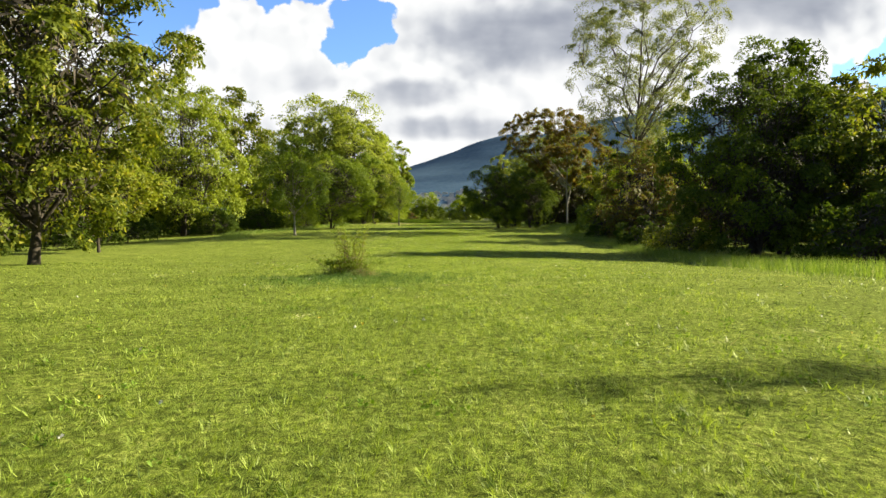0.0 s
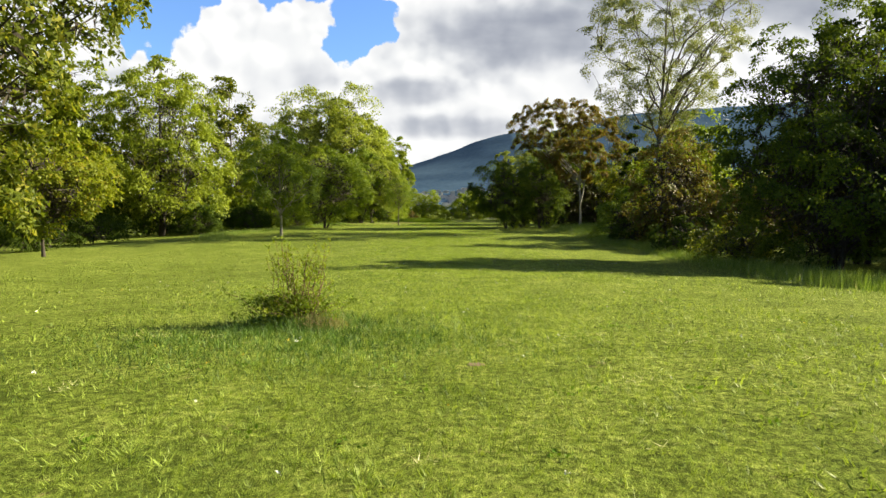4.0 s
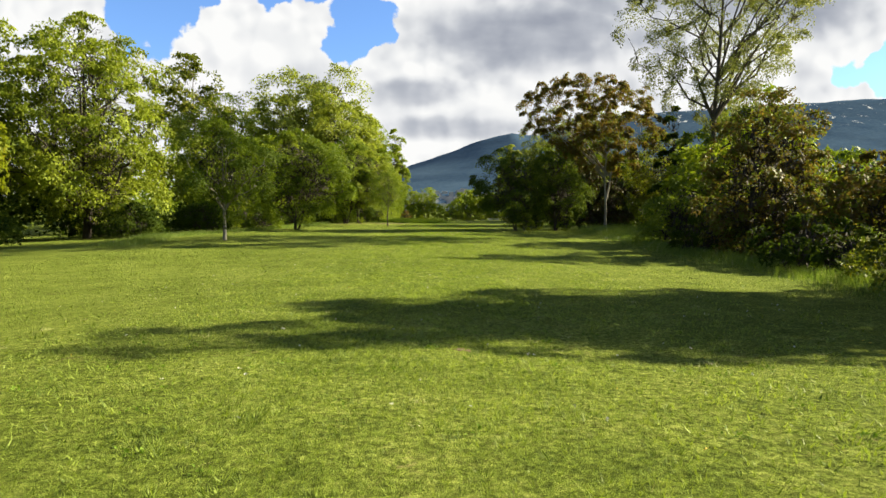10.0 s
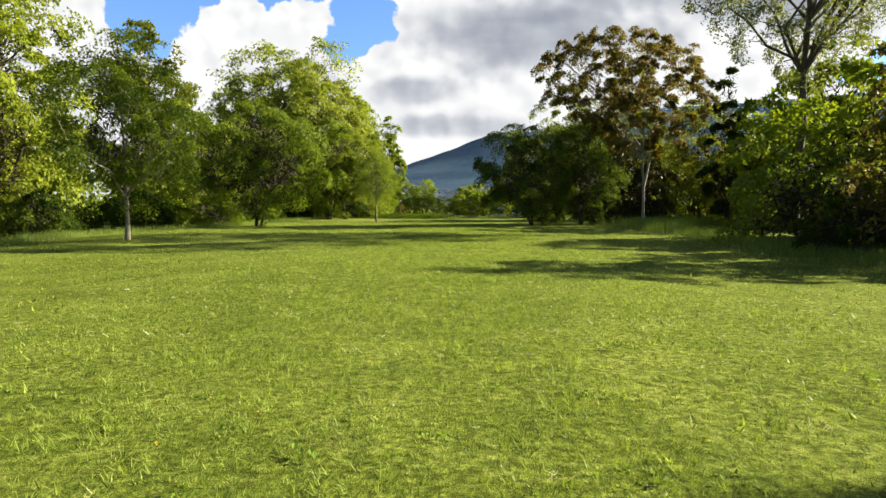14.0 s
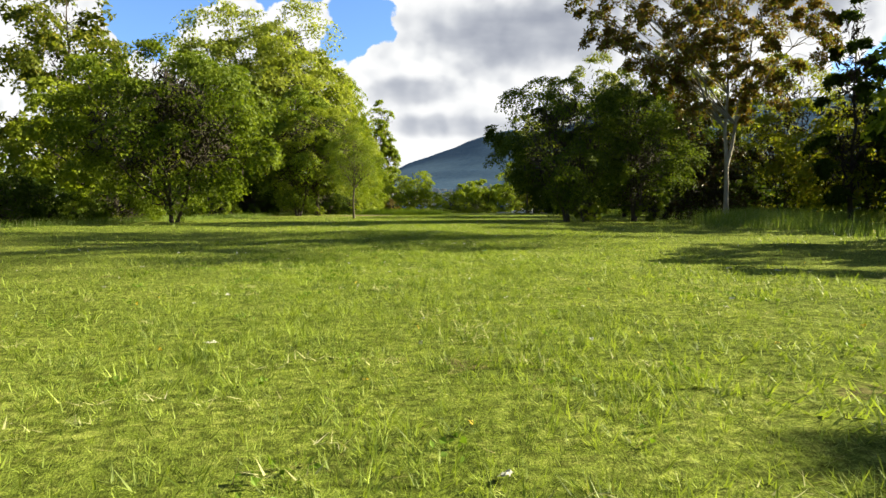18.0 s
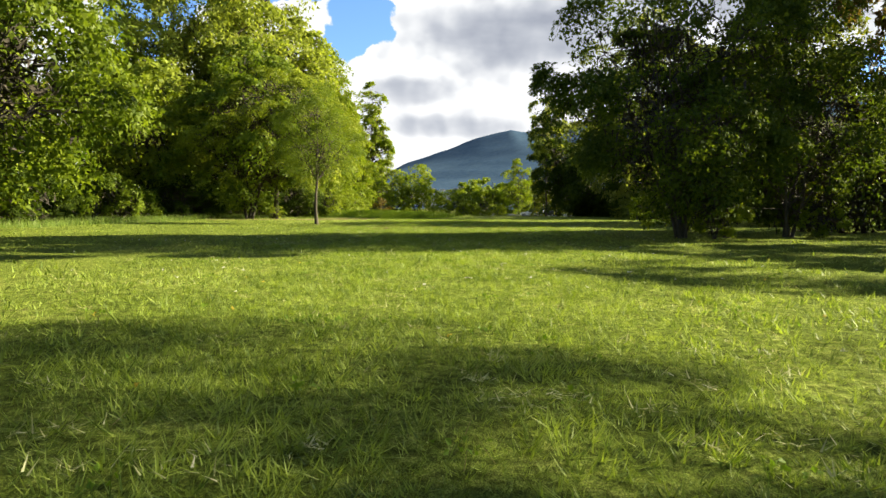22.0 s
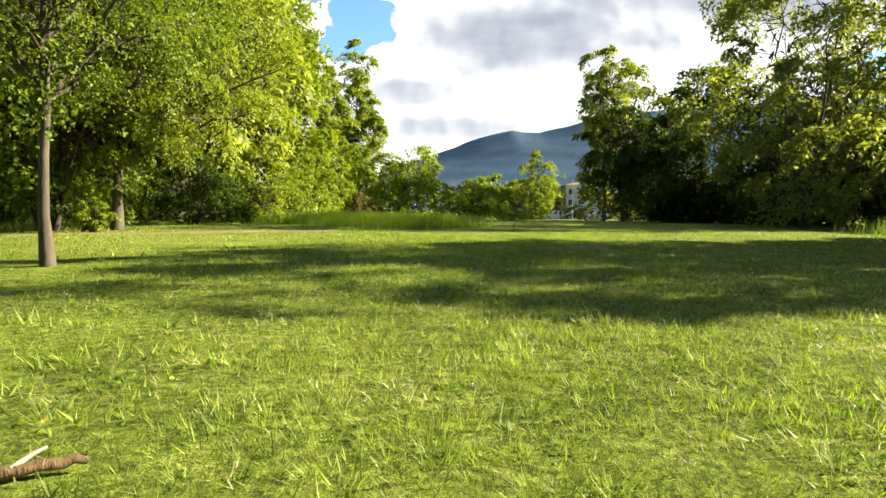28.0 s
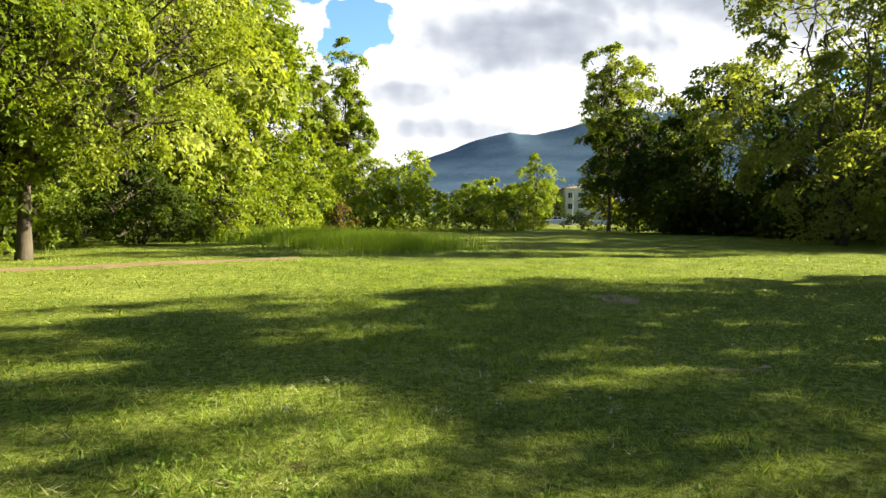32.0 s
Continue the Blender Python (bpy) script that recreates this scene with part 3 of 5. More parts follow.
tagged(new("distant_town", mesh_of("distant_town", v, f, TOWNWALL)), "pale houses of a distant town under the mountain", "town", kind="stuff")

# ---- trees beside the lawn ----
# left side
tree("tree", -17.5, 27, 14.0, 6.9, 1.1, "olive-green broadleaf tree with a short dark trunk on the lawn edge", OLIVE, DARKBARK, "vase", 420, 130, 0.9, 0.20, limbs=22, seed=1, gaps=0.6, spread=0.15)
tree("tree", -24.5, 45, 6.8, 3.4, 1.7, "small golden-green tree with a slim trunk by the wood", GOLD, DARKBARK, "round", 150, 75, 1.0, 0.10, limbs=6, seed=2, boughs=20)
tree("tree", -37, 64, 11, 6, 2.0, "golden-green tree at the edge of the wood", GOLD, DARKBARK, "round", 150, 70, 1.0, 0.2, limbs=5, seed=3)
tree("tree", -32, 78, 20.5, 7.2, 1.0, "tall yellow-green ash tree in full leaf", MAPLE, DARKBARK, "egg", 420, 120, 1.0, 0.30, limbs=10, seed=4, boughs=80, spread=0.17, gaps=0.3, droop=0.7)
tree("tree", -40.5, 74.5, 20, 7, 1.0, "tall yellow-green ash tree in full leaf", MAPLE, DARKBARK, "egg", 340, 100, 1.0, 0.30, limbs=6, seed=5, boughs=64, droop=0.7)
tree("tree", -15.4, 65.7, 9.8, 3.2, 1.9, "young green lime tree with a pale grey trunk", GREEN, PALEBARK, "egg", 280, 120, 1.0, 0.12, limbs=9, seed=6, boughs=26, core_leaves=0.1, lean=(-0.2, 0))
tree("tree", -36, 113, 24.5, 6.6, 3.0, "tall grey-green poplar above the wood", OLIVE, BARK, "egg", 230, 70, 1.0, 0.30, limbs=8, seed=7, gaps=0.6)
tree("tree", -15.4, 87.6, 10.2, 5.1, 1.0, "dark green plum tree with several dark stems", SHADY, DARKBARK, "round", 320, 130, 1.0, 0.15, stems=3, limbs=10, seed=8, boughs=30)
tree("tree", -14.6, 116.2, 12.6, 4.6, 0.9, "green plum tree with several dark stems", GREEN, DARKBARK, "round", 260, 80, 1.0, 0.16, stems=3, limbs=11, seed=9, boughs=30)
tree("tree", -7.2, 104.1, 7.6, 2.3, 2.4, "young green tree with a single grey trunk on the lawn", GREEN, BARK, "egg", 300, 170, 0.72, 0.092, limbs=12, seed=10, boughs=24, core_leaves=0.1, spread=0.2)
tree("tree", -12.9, 117.4, 11.5, 6.2, 2.2, "spreading yellow-green maple with long low branches", MAPLE, BARK, "round", 520, 170, 0.72, 0.19, limbs=20, seed=11, spread=0.17, gaps=0.5, boughs=80, flat=0.25)
tree("poplar_tree", -26.5, 131.5, 26.5, 7.4, 1.0, "tall yellow-green poplar with a broad crown", POPLAR, BARK, "egg", 380, 100, 1.2, 0.35, limbs=9, seed=12, boughs=48, bough=1.18, flat=0.9, gaps=0.5)
tree("poplar_tree", -18.5, 132.5, 25.5, 6.6, 1.0, "tall yellow-green poplar with a broad crown", POPLAR, BARK, "egg", 360, 100, 1.2, 0.33, limbs=9, seed=13, boughs=48, bough=1.18, flat=0.9, gaps=0.5)
tree("poplar_tree", -22.4, 134, 24, 4.2, 1.0, "tall yellow-green poplar with a broad crown", POPLAR, BARK, "egg", 220, 70, 1.4, 0.3, limbs=7, seed=17, boughs=48, bough=1.18, flat=0.9)
tree("poplar_tree", -14.6, 135.5, 20.5, 3.6, 1.0, "tall yellow-green poplar with a broad crown", POPLAR, BARK, "egg", 200, 66, 1.4, 0.28, limbs=7, seed=18, boughs=48, bough=1.18, flat=0.9)
tree("poplar_tree", -31.5, 134, 19.5, 4.6, 1.0, "tall yellow-green poplar with a broad crown", GREEN, BARK, "egg", 180, 60, 1.4, 0.28, limbs=6, seed=19, boughs=48, bough=1.18, flat=0.9)
tree("poplar_tree", -13.8, 144, 19.5, 3.8, 1.2, "slender fresh green poplar behind the hedge", FRESH, BARK, "column", 320, 80, 1.35, 0.22, limbs=7, seed=14, boughs=48, bough=1.18, flat=0.9)
tree("poplar_tree", -11.3, 171.8, 21.5, 2.9, 1.0, "slender fresh green poplar behind the hedge", FRESH, BARK, "column", 280, 75, 1.35, 0.22, limbs=6, seed=15, boughs=48, bough=1.18, flat=0.9, gaps=0.7)
tree("poplar_tree", -14.3, 168, 17.5, 2.7, 1.0, "slender fresh green poplar behind the hedge", MAPLE, BARK, "column", 240, 75, 1.35, 0.2, limbs=5, seed=16, boughs=48, bough=1.18, flat=0.9)
for n, (x, y, h, r, leaf) in enumerate([(-24, 98, 11, 4.6, FRESH), (-29, 104, 13, 5, MAPLE), (-23, 118, 13, 5, MAPLE), (-43, 96, 15, 6.5, OLIVE), (-52, 84, 15, 7, GREEN), (-55, 60, 13, 7, OLIVE), (-45, 50, 10, 5, GREEN), (-31, 126, 15, 6, FRESH), (-48, 36, 11, 6, GREEN), (-44, 20, 11, 6, OLIVE)]):
    tree("tree", x, y, h, r, 0.8, "green broadleaf tree in the wood behind the lawn", leaf, DARKBARK, "round", 130 if x > -44 and y > 90 else 100, 85 if x > -44 and y > 90 else 40, 1.0, 0.2, limbs=5, seed=30 + n, group="trees of the wood")
# right side
tree("tree", 17.3, 35.1, 11.4, 5.1, 0.2, "dark green hawthorn with many stems in tall grass", PLUM, DARKBARK, "egg", 380, 150, 0.9, 0.16, stems=5, limbs=14, seed=50, gaps=0.6, squash=0.68)
tree("tree", 24, 36, 10.5, 4.6, 0.2, "dark green hawthorn with many stems in tall grass", OLIVE, DARKBARK, "round", 240, 75, 1.0, 0.15, stems=4, limbs=10, seed=51)
tree("tree", 20.8, 38.6, 13.4, 3.7, 0.8, "tall dark green thorn tree with layered branches", DEEP, DARKBARK, "egg", 300, 90, 1.2, 0.18, stems=2, limbs=14, seed=52, gaps=0.5, spread=0.16, squash=0.8)
tree("poplar_tree", 22.0, 74.0, 29, 8.4, 8.8, "tall open grey-green poplar with a forked grey trunk", SILVER, BARK, "fan", 500, 130, 0.42, 0.28, squash=1.0, limbs=26, core_leaves=0, seed=53, gaps=0.45, spread=0.2, boughs=190, lean=(1.5, 0))
tree("tree", 17.6, 89.6, 16.6, 7.3, 6.0, "bronze-leaved tree with a slim pale forked trunk", RUST, PALEBARK, "fan", 460, 130, 1.05, 0.17, squash=0.6, limbs=20, core_leaves=0.0, seed=54, gaps=0.5, boughs=150, lean=(-2.6, 0), spread=0.15, fork=3.5, flat=0.3)
tree("tree", 7.9, 89.8, 8.9, 3.9, 0.9, "dark green plum tree with several short stems", PLUM, BARK, "round", 380, 135, 0.95, 0.095, stems=4, limbs=12, seed=55, boughs=32, gaps=0.5, core_leaves=0.2, lean=(-1.7, 0))
tree("tree", 12.6, 91.8, 10.3, 3.3, 0.4, "dark green plum tree with several short stems", PLUM, BARK, "egg", 360, 130, 0.95, 0.095, stems=4, limbs=10, seed=56, boughs=30, gaps=0.5, core_leaves=0.2)
tree("tree", 16.7, 54, 9.0, 3.1, 0.2, "bronze and olive shrub tree in long grass", BRONZE, DARKBARK, "egg", 260, 75, 1.0, 0.12, stems=4, limbs=9, seed=57)
tree("tree", 22.5, 51, 6.0, 3.6, 0.2, "brown-green thorn shrub in long grass", BRONZE, DARKBARK, "round", 190, 70, 1.0, 0.1, stems=4, limbs=7, seed=58)
tree("tree", 25, 46, 5.5, 3.5, 0.2, "brown-green thorn shrub in long grass", BRONZE, DARKBARK, "round", 190, 70, 1.0, 0.1, stems=4, limbs=7, seed=59)
# SHADY leaves put the shade of this edge into the shrub's colour
tree("tree", 16.4, 63, 4.6, 3.0, 0.1, "lawn-edge shrub with shade put into its dull green leaves", SHADY, DARKBARK, "bush", 150, 70, 1.0, 0.08, stems=4, limbs=5, seed=60, category="shrub")
tree("tree", 22, 66, 9, 4.5, 0.3, "fresh green shrub tree behind long grass", FRESH, DARKBARK, "round", 220, 72, 1.0, 0.12, stems=3, limbs=7, seed=61)
tree("tree", 26.0, 99, 12.5, 4.0, 0.4, "golden-green shrub tree behind long grass", GOLD, DARKBARK, "egg", 280, 85, 1.0, 0.12, stems=3, limbs=8, seed=62)
tree("tree", 28, 92, 8, 4.6, 0.3, "golden-green shrub tree behind long grass", GOLD, DARKBARK, "round", 230, 90, 0.9, 0.12, stems=3, limbs=7, seed=63)
tree("tree", 19.1, 129.7, 20, 6.4, 1.0, "tall green willow with several leaning stems", WILLOW, BARK, "egg", 420, 100, 0.8, 0.17, stems=3, limbs=14, seed=64, gaps=0.8, core_leaves=0.05)
tree("tree", 27, 133, 13, 4.8, 0.7, "olive-green willow at the edge of a thicket", WILLOW, BARK, "egg", 230, 75, 1.0, 0.17, stems=3, limbs=8, seed=65)
tree("tree", 13.9, 153, 16.2, 2.4, 7.5, "slender grey-green tree rising from a dark thicket", POPLAR, BARK, "column", 150, 130, 1.2, 0.15, limbs=7, core_leaves=0.1, seed=66, gaps=0.8)
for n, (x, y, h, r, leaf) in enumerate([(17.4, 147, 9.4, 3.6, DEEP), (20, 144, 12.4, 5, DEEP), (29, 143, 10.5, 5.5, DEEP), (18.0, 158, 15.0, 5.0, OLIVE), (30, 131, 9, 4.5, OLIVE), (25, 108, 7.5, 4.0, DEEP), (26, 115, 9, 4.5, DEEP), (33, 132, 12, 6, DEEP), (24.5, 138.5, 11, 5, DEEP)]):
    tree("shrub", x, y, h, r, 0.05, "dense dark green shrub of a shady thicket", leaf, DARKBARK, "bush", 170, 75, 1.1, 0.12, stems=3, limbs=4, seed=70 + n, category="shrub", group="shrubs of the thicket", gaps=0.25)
for n, (x, y, h, r, leaf) in enumerate([(29.5, 84, 14, 4.4, GREEN), (24.5, 78, 8.6, 4.2, FRESH), (30, 87, 9, 4.2, GOLD), (37, 61, 10, 5, OLIVE), (30, 30, 10, 5, DEEP), (37, 45, 10, 5.5, OLIVE), (46, 97, 10, 5.5, GREEN)]):
    tree("tree", x, y, h, r, 0.4, "green broadleaf tree behind the thicket", leaf, DARKBARK, "round", 130, 60, 1.1, 0.2, limbs=4, seed=90 + n, group="trees of the thicket")
tree("tree", 24.2, 88, 13.4, 1.7, 0.6, "narrow dark green columnar tree behind the golden shrubs", DEEP, DARKBARK, "column", 120, 80, 1.1, 0.14, limbs=5, seed=98)
tree("tree", 15.0, 150, 10.0, 3.4, 2.2, "dark green tree overhanging the edge of the thicket", DEEP, DARKBARK, "round", 190, 80, 1.1, 0.12, stems=2, limbs=6, seed=99)
tree("shrub", 8.75, 89.2, 2.7, 0.85, 0.1, "yellow-green suckers at the foot of a plum tree", FRESH, BARK, "egg", 60, 80, 0.8, 0.03, stems=3, limbs=4, seed=178, category="shrub")
tree("shrub", 13.5, 91.2, 2.4, 0.8, 0.1, "yellow-green suckers at the foot of a plum tree", FRESH, BARK, "egg", 60, 80, 0.8, 0.03, stems=3, limbs=4, seed=179, category="shrub")
tree("shrub", 10.6, 96.5, 2.7, 1.7, 0.05, "sunlit yellow-green shrub between two dark plum trees", FRESH, DARKBARK, "bush", 90, 60, 1.0, 0.05, stems=3, limbs=3, seed=176, category="shrub")
tree("tree", 22.3, 110.3, 17, 5.0, 1.5, "tall green tree with open branches in the thicket", OLIVE, DARKBARK, "egg", 260, 75, 0.85, 0.18, limbs=10, seed=177, gaps=0.85, core_leaves=0.0)
tree("tree", 20, 106.4, 11, 3.2, 0.8, "dull green shrub tree at the edge of the thicket", SHADY, DARKBARK, "egg", 200, 80, 1.0, 0.12, stems=3, limbs=7, seed=97)
tree("tree", 17.8, 112, 12, 4.3, 2.4, "dark green broadleaf tree with hanging branches", GREEN, DARKBARK, "round", 260, 75, 0.9, 0.16, limbs=10, seed=67, droop=0.8)
tree("tree", 23, 114.5, 11, 4.2, 0.6, "golden-green shrub tree behind long grass", GOLD, DARKBARK, "egg", 230, 72, 0.8, 0.14, stems=3, limbs=8, seed=68, squash=0.65)
tree("tree", 19.8, 59, 6.5, 3.6, 0.2, "bronze and olive shrub tree in long grass", BRONZE, DARKBARK, "bush", 200, 70, 1.0, 0.1, stems=4, limbs=6, seed=69)
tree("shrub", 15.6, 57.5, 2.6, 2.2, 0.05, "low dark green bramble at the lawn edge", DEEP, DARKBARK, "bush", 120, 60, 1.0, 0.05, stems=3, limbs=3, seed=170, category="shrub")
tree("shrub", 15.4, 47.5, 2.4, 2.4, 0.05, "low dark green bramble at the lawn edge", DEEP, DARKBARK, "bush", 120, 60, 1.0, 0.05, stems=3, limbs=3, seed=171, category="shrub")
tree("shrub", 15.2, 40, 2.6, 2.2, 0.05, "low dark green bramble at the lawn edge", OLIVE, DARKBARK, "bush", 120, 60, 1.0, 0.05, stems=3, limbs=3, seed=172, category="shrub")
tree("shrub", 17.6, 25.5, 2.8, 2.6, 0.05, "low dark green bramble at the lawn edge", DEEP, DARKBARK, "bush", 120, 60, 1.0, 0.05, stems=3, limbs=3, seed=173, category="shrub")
tree("shrub", 18.6, 96.5, 8.5, 3.4, 0.05, "dark maroon-brown shrub in shade", MAROON, DARKBARK, "bush", 170, 80, 1.0, 0.06, stems=3, limbs=4, seed=174, category="shrub")
tree("tree", 20.3, 8.9, 11.0, 0.5, 8.8, "slim young tree beside the thicket", OLIVE, DARKBARK, "round", 14, 40, 0.2, 0.04, limbs=2, seed=175)
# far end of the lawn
# hedge shrubs in DEEP and SHADY have their shade painted as leaf colour
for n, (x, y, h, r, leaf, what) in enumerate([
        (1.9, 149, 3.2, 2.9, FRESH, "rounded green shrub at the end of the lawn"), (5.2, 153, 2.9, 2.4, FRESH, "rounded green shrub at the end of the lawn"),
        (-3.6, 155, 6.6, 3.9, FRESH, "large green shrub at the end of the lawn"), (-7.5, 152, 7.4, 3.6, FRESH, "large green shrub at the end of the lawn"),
        (8.4, 160, 1.9, 1.4, FRESH, "low green shrub at the end of the lawn"), (-11, 142, 5, 3.0, FRESH, "green hedge shrub"), (-14.5, 134, 4.6, 3.0, SHADY, "hedge shrub with shade put into its dull green leaves"),
        (-18, 127, 4.0, 3.0, SHADY, "green hedge shrub"), (-21, 119, 3.6, 2.8, DEEP, "hedge shrub with shade put into its dark green leaves"), (-21.5, 110, 3.2, 2.6, SHADY, "hedge shrub with shade put into its dull green leaves"),
        (-22, 101, 3.0, 2.6, DEEP, "hedge shrub with shade put into its dark green leaves"), (-20.5, 92, 2.9, 2.5, SHADY, "hedge shrub with shade put into its dull green leaves"), (-24, 84, 3.0, 2.6, DEEP, "hedge shrub with shade put into its dark green leaves"), (-28, 78, 3.0, 2.6, DEEP, "hedge shrub with shade put into its dark green leaves"), (-16.6, 122, 3.0, 2.2, SHADY, "green hedge shrub"), (-13.2, 125.5, 3.4, 2.2, DEEP, "hedge shrub with shade put into its dark green leaves"), (-11.2, 130.5, 3.6, 2.3, FRESH, "green hedge shrub"), (-10.6, 136.5, 4.0, 2.4, FRESH, "green hedge shrub"), (-19, 114.5, 3.2, 2.4, DEEP, "hedge shrub with shade put into its dark green leaves"), (-33, 82, 3.4, 3, DEEP, "hedge shrub with shade put into its dark green leaves"), (-38, 72, 3.4, 3.2, DEEP, "hedge shrub with shade put into its dark green leaves"), (-31, 62, 3.0, 2.8, DEEP, "hedge shrub with shade put into its dark green leaves"), (-30, 52, 3.0, 2.8, DEEP, "hedge shrub with shade put into its dark green leaves"), (-32, 42, 3.0, 2.8, DEEP, "hedge shrub with shade put into its dark green leaves"), (-26, 90, 3.4, 2.6, DEEP, "hedge shrub with shade put into its dark green leaves")]):
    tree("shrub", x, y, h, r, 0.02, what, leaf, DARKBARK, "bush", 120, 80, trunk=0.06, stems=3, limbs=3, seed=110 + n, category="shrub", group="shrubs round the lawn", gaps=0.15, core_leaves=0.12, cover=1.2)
tree("tree", 20, 232, 15.5, 4.2, 1.5, "slim fresh green tree beside the parked cars", FRESH, BARK, "egg", 170, 65, 1.0, 0.18, limbs=7, seed=130, gaps=0.7)
tree("conifer", 25.3, 240, 7.5, 2.6, 0.2, "small dark green conifer by the car park", DEEP, DARKBARK, "bush", 120, 60, 1.0, 0.14, limbs=3, seed=131)
for n in range(9):
    tree("tree", 7 + n * 2.9, 262 + (n % 3) * 6, 10.2 + (n * 5 % 4) * 0.6, 4.2, 0.5, "green broadleaf tree beyond the car park", FRESH, DARKBARK, "round", 90, 36, 1.3, 0.2, limbs=2, seed=140 + n, group="trees beyond the car park")

# ---- rose bush on the lawn ----
def rose_bush(x, y):
    rng = np.random.default_rng(77)
    top = thing("rose_bush", x, y, gz(x, y) - 0.02, "wild rose bush with brown canes and sparse leaves", "bush")
    tips = []
    for n in range(58):
        a = rng.random() * 2 * np.pi
        tall = n < 34
        reach = rng.uniform(0.1, 0.5) if tall else rng.uniform(0.2, 0.8)
        foot = np.array([rng.normal(0, 0.11), rng.normal(0, 0.11), 0.0])
        end = foot + np.array([math.cos(a) * reach, math.sin(a) * reach, rng.uniform(0.8, 1.22) if tall else rng.uniform(0.3, 0.62)])
        line = bent(rng, foot, end, 7, 0.05, 0.02)
        v, f = tube(line, np.linspace(0.0075, 0.0025, 7), 5)
        part_np("cane", v, f, BROWNCANE, top, smooth=True)
        tips.append(line[3:])
    c = np.concatenate(tips)
    v, f = leaves(rng, c, 0.05, 7, 0.045, 0.1, ratio=0.6)
    tagged(part_np("leaves", v, f, FRESH, top), kind="stuff")
    low = np.stack([rng.normal(-0.08, 0.25, 130), rng.normal(0, 0.24, 130), rng.uniform(0.04, 0.40, 130)], 1)
    v, f = leaves(rng, low, 0.10, 24, 0.052, 0.1, ratio=0.55)
    tagged(part_np("lower_leaves", v, f, SHADY, top), kind="stuff")
    v, f = leaves(rng, np.array([[0.28, -0.30, 0.05], [0.38, -0.15, 0.05], [0.12, -0.36, 0.05], [0.42, -0.3, 0.04]]), 0.17, 45, 0.07, 0.1, 0.35)
    v[:, 2] = np.maximum(v[:, 2], 0.015)
    tagged(part_np("dry_leaves", v, f, DRYLEAF, top, "dry tan leaves"), kind="stuff")
    twigs = []
    for n in range(60):
        p = np.array([rng.normal(0, 0.3), rng.normal(0, 0.28), 0.02])
        twigs.append(tube(bent(rng, p, p + rng.normal(size=3) * np.array([0.22, 0.22, 0.1]) + np.array([0, 0, 0.24]), 4, 0.02, 0.015), np.linspace(0.004, 0.0015, 4), 4))
    v, f = joined(twigs)
    tagged(part_np("dead_twigs", v, f, BROWNCANE, top), kind="stuff")


DRYLEAF = leaf_material("dry_leaves", (0.1825, 0.1022, 0.0438), (0.365, 0.2482, 0.1314), glow=0.15)
rose_bush(-2.3, 15.5)


# ---- bare earth ----
def soil_patch(x, y, rx, ry, label, seed, name="soil_patch"):
    """A worn patch of earth lying over the turf, with a ragged outline."""
    r = np.random.default_rng(seed)
    rings, spokes = 5, 28
    ph = r.random(4) * 6
    vs = [(x, y)]
    for i in range(1, rings + 1):
        for j in range(spokes):
            a = j / spokes * 2 * np.pi
            k = i / rings * (1 + 0.18 * math.sin(2 * a + ph[0]) + 0.14 * math.sin(5 * a + ph[1]) + 0.10 * math.sin(9 * a + ph[2]))
            vs.append((x + math.cos(a) * rx * k, y + math.sin(a) * ry * k))
    vs = np.array(vs)
    edge = np.r_[0, np.repeat(np.arange(1, rings + 1) / rings, spokes)]
    z = gz(vs[:, 0], vs[:, 1]) + 0.006 - 0.03 * (edge > 0.95)
    bm = bmesh.new()
    bv = [bm.verts.new((a, b, c)) for (a, b), c in zip(vs, z)]
    for j in range(spokes):
        bm.faces.new((bv[0], bv[1 + j], bv[1 + (j + 1) % spokes]))
        for i in range(rings - 1):
            p, q = 1 + i * spokes + j, 1 + i * spokes + (j + 1) % spokes
            bm.faces.new((bv[p], bv[p + spokes], bv[q + spokes], bv[q]))
    ob = part(name, bm, SOIL, None, smooth=True)
    return tagged(ob, label, "bare soil", kind="structure")


for n, (x, y, rx, ry) in enumerate([(2.5, 110.2, 0.45, 0.55), (0.2, 29.3, 0.12, 0.10), (0.05, 12.9, 0.09, 0.10), (2.4, 105.4, 0.4, 0.3)]):
    soil_patch(x, y, rx, ry, "worn patch of bare earth in the lawn", n)

# a trodden path that curves out of the hedge on to the lawn
line = np.array([(-16.5, 112.5), (-13.2, 113.4), (-10.4, 115.0), (-8.0, 116.8), (-5.2, 119.0)])
s = np.linspace(0, 1, 40)
cx, cy = np.interp(s, np.linspace(0, 1, 5), line[:, 0]), np.interp(s, np.linspace(0, 1, 5), line[:, 1])
bm = bmesh.new()
cols = []
for n in range(40):
    d = unit(np.array([cx[min(n + 1, 39)] - cx[max(n - 1, 0)], cy[min(n + 1, 39)] - cy[max(n - 1, 0)]]))
    wd = (0.5 + 0.1 * math.sin(n * 0.9) + 0.06 * math.sin(n * 2.3)) * (0.35 + 0.65 * math.sin(math.pi * (0.12 + 0.76 * s[n])))
    row = []
    for o in (-1, -0.5, 0, 0.5, 1):
        px, py = cx[n] - d[1] * wd * o, cy[n] + d[0] * wd * o
        row.append(bm.verts.new((px, py, gz(px, py) + 0.03 - 0.045 * abs(o) ** 3)))
    cols.append(row)
for a, b in zip(cols, cols[1:]):
    for i in range(4):
        bm.faces.new((a[i], a[i + 1], b[i + 1], b[i]))
tagged(part("dirt_path", bm, SOIL, None, smooth=True), "trodden tan earth path through the grass", "path", kind="structure")


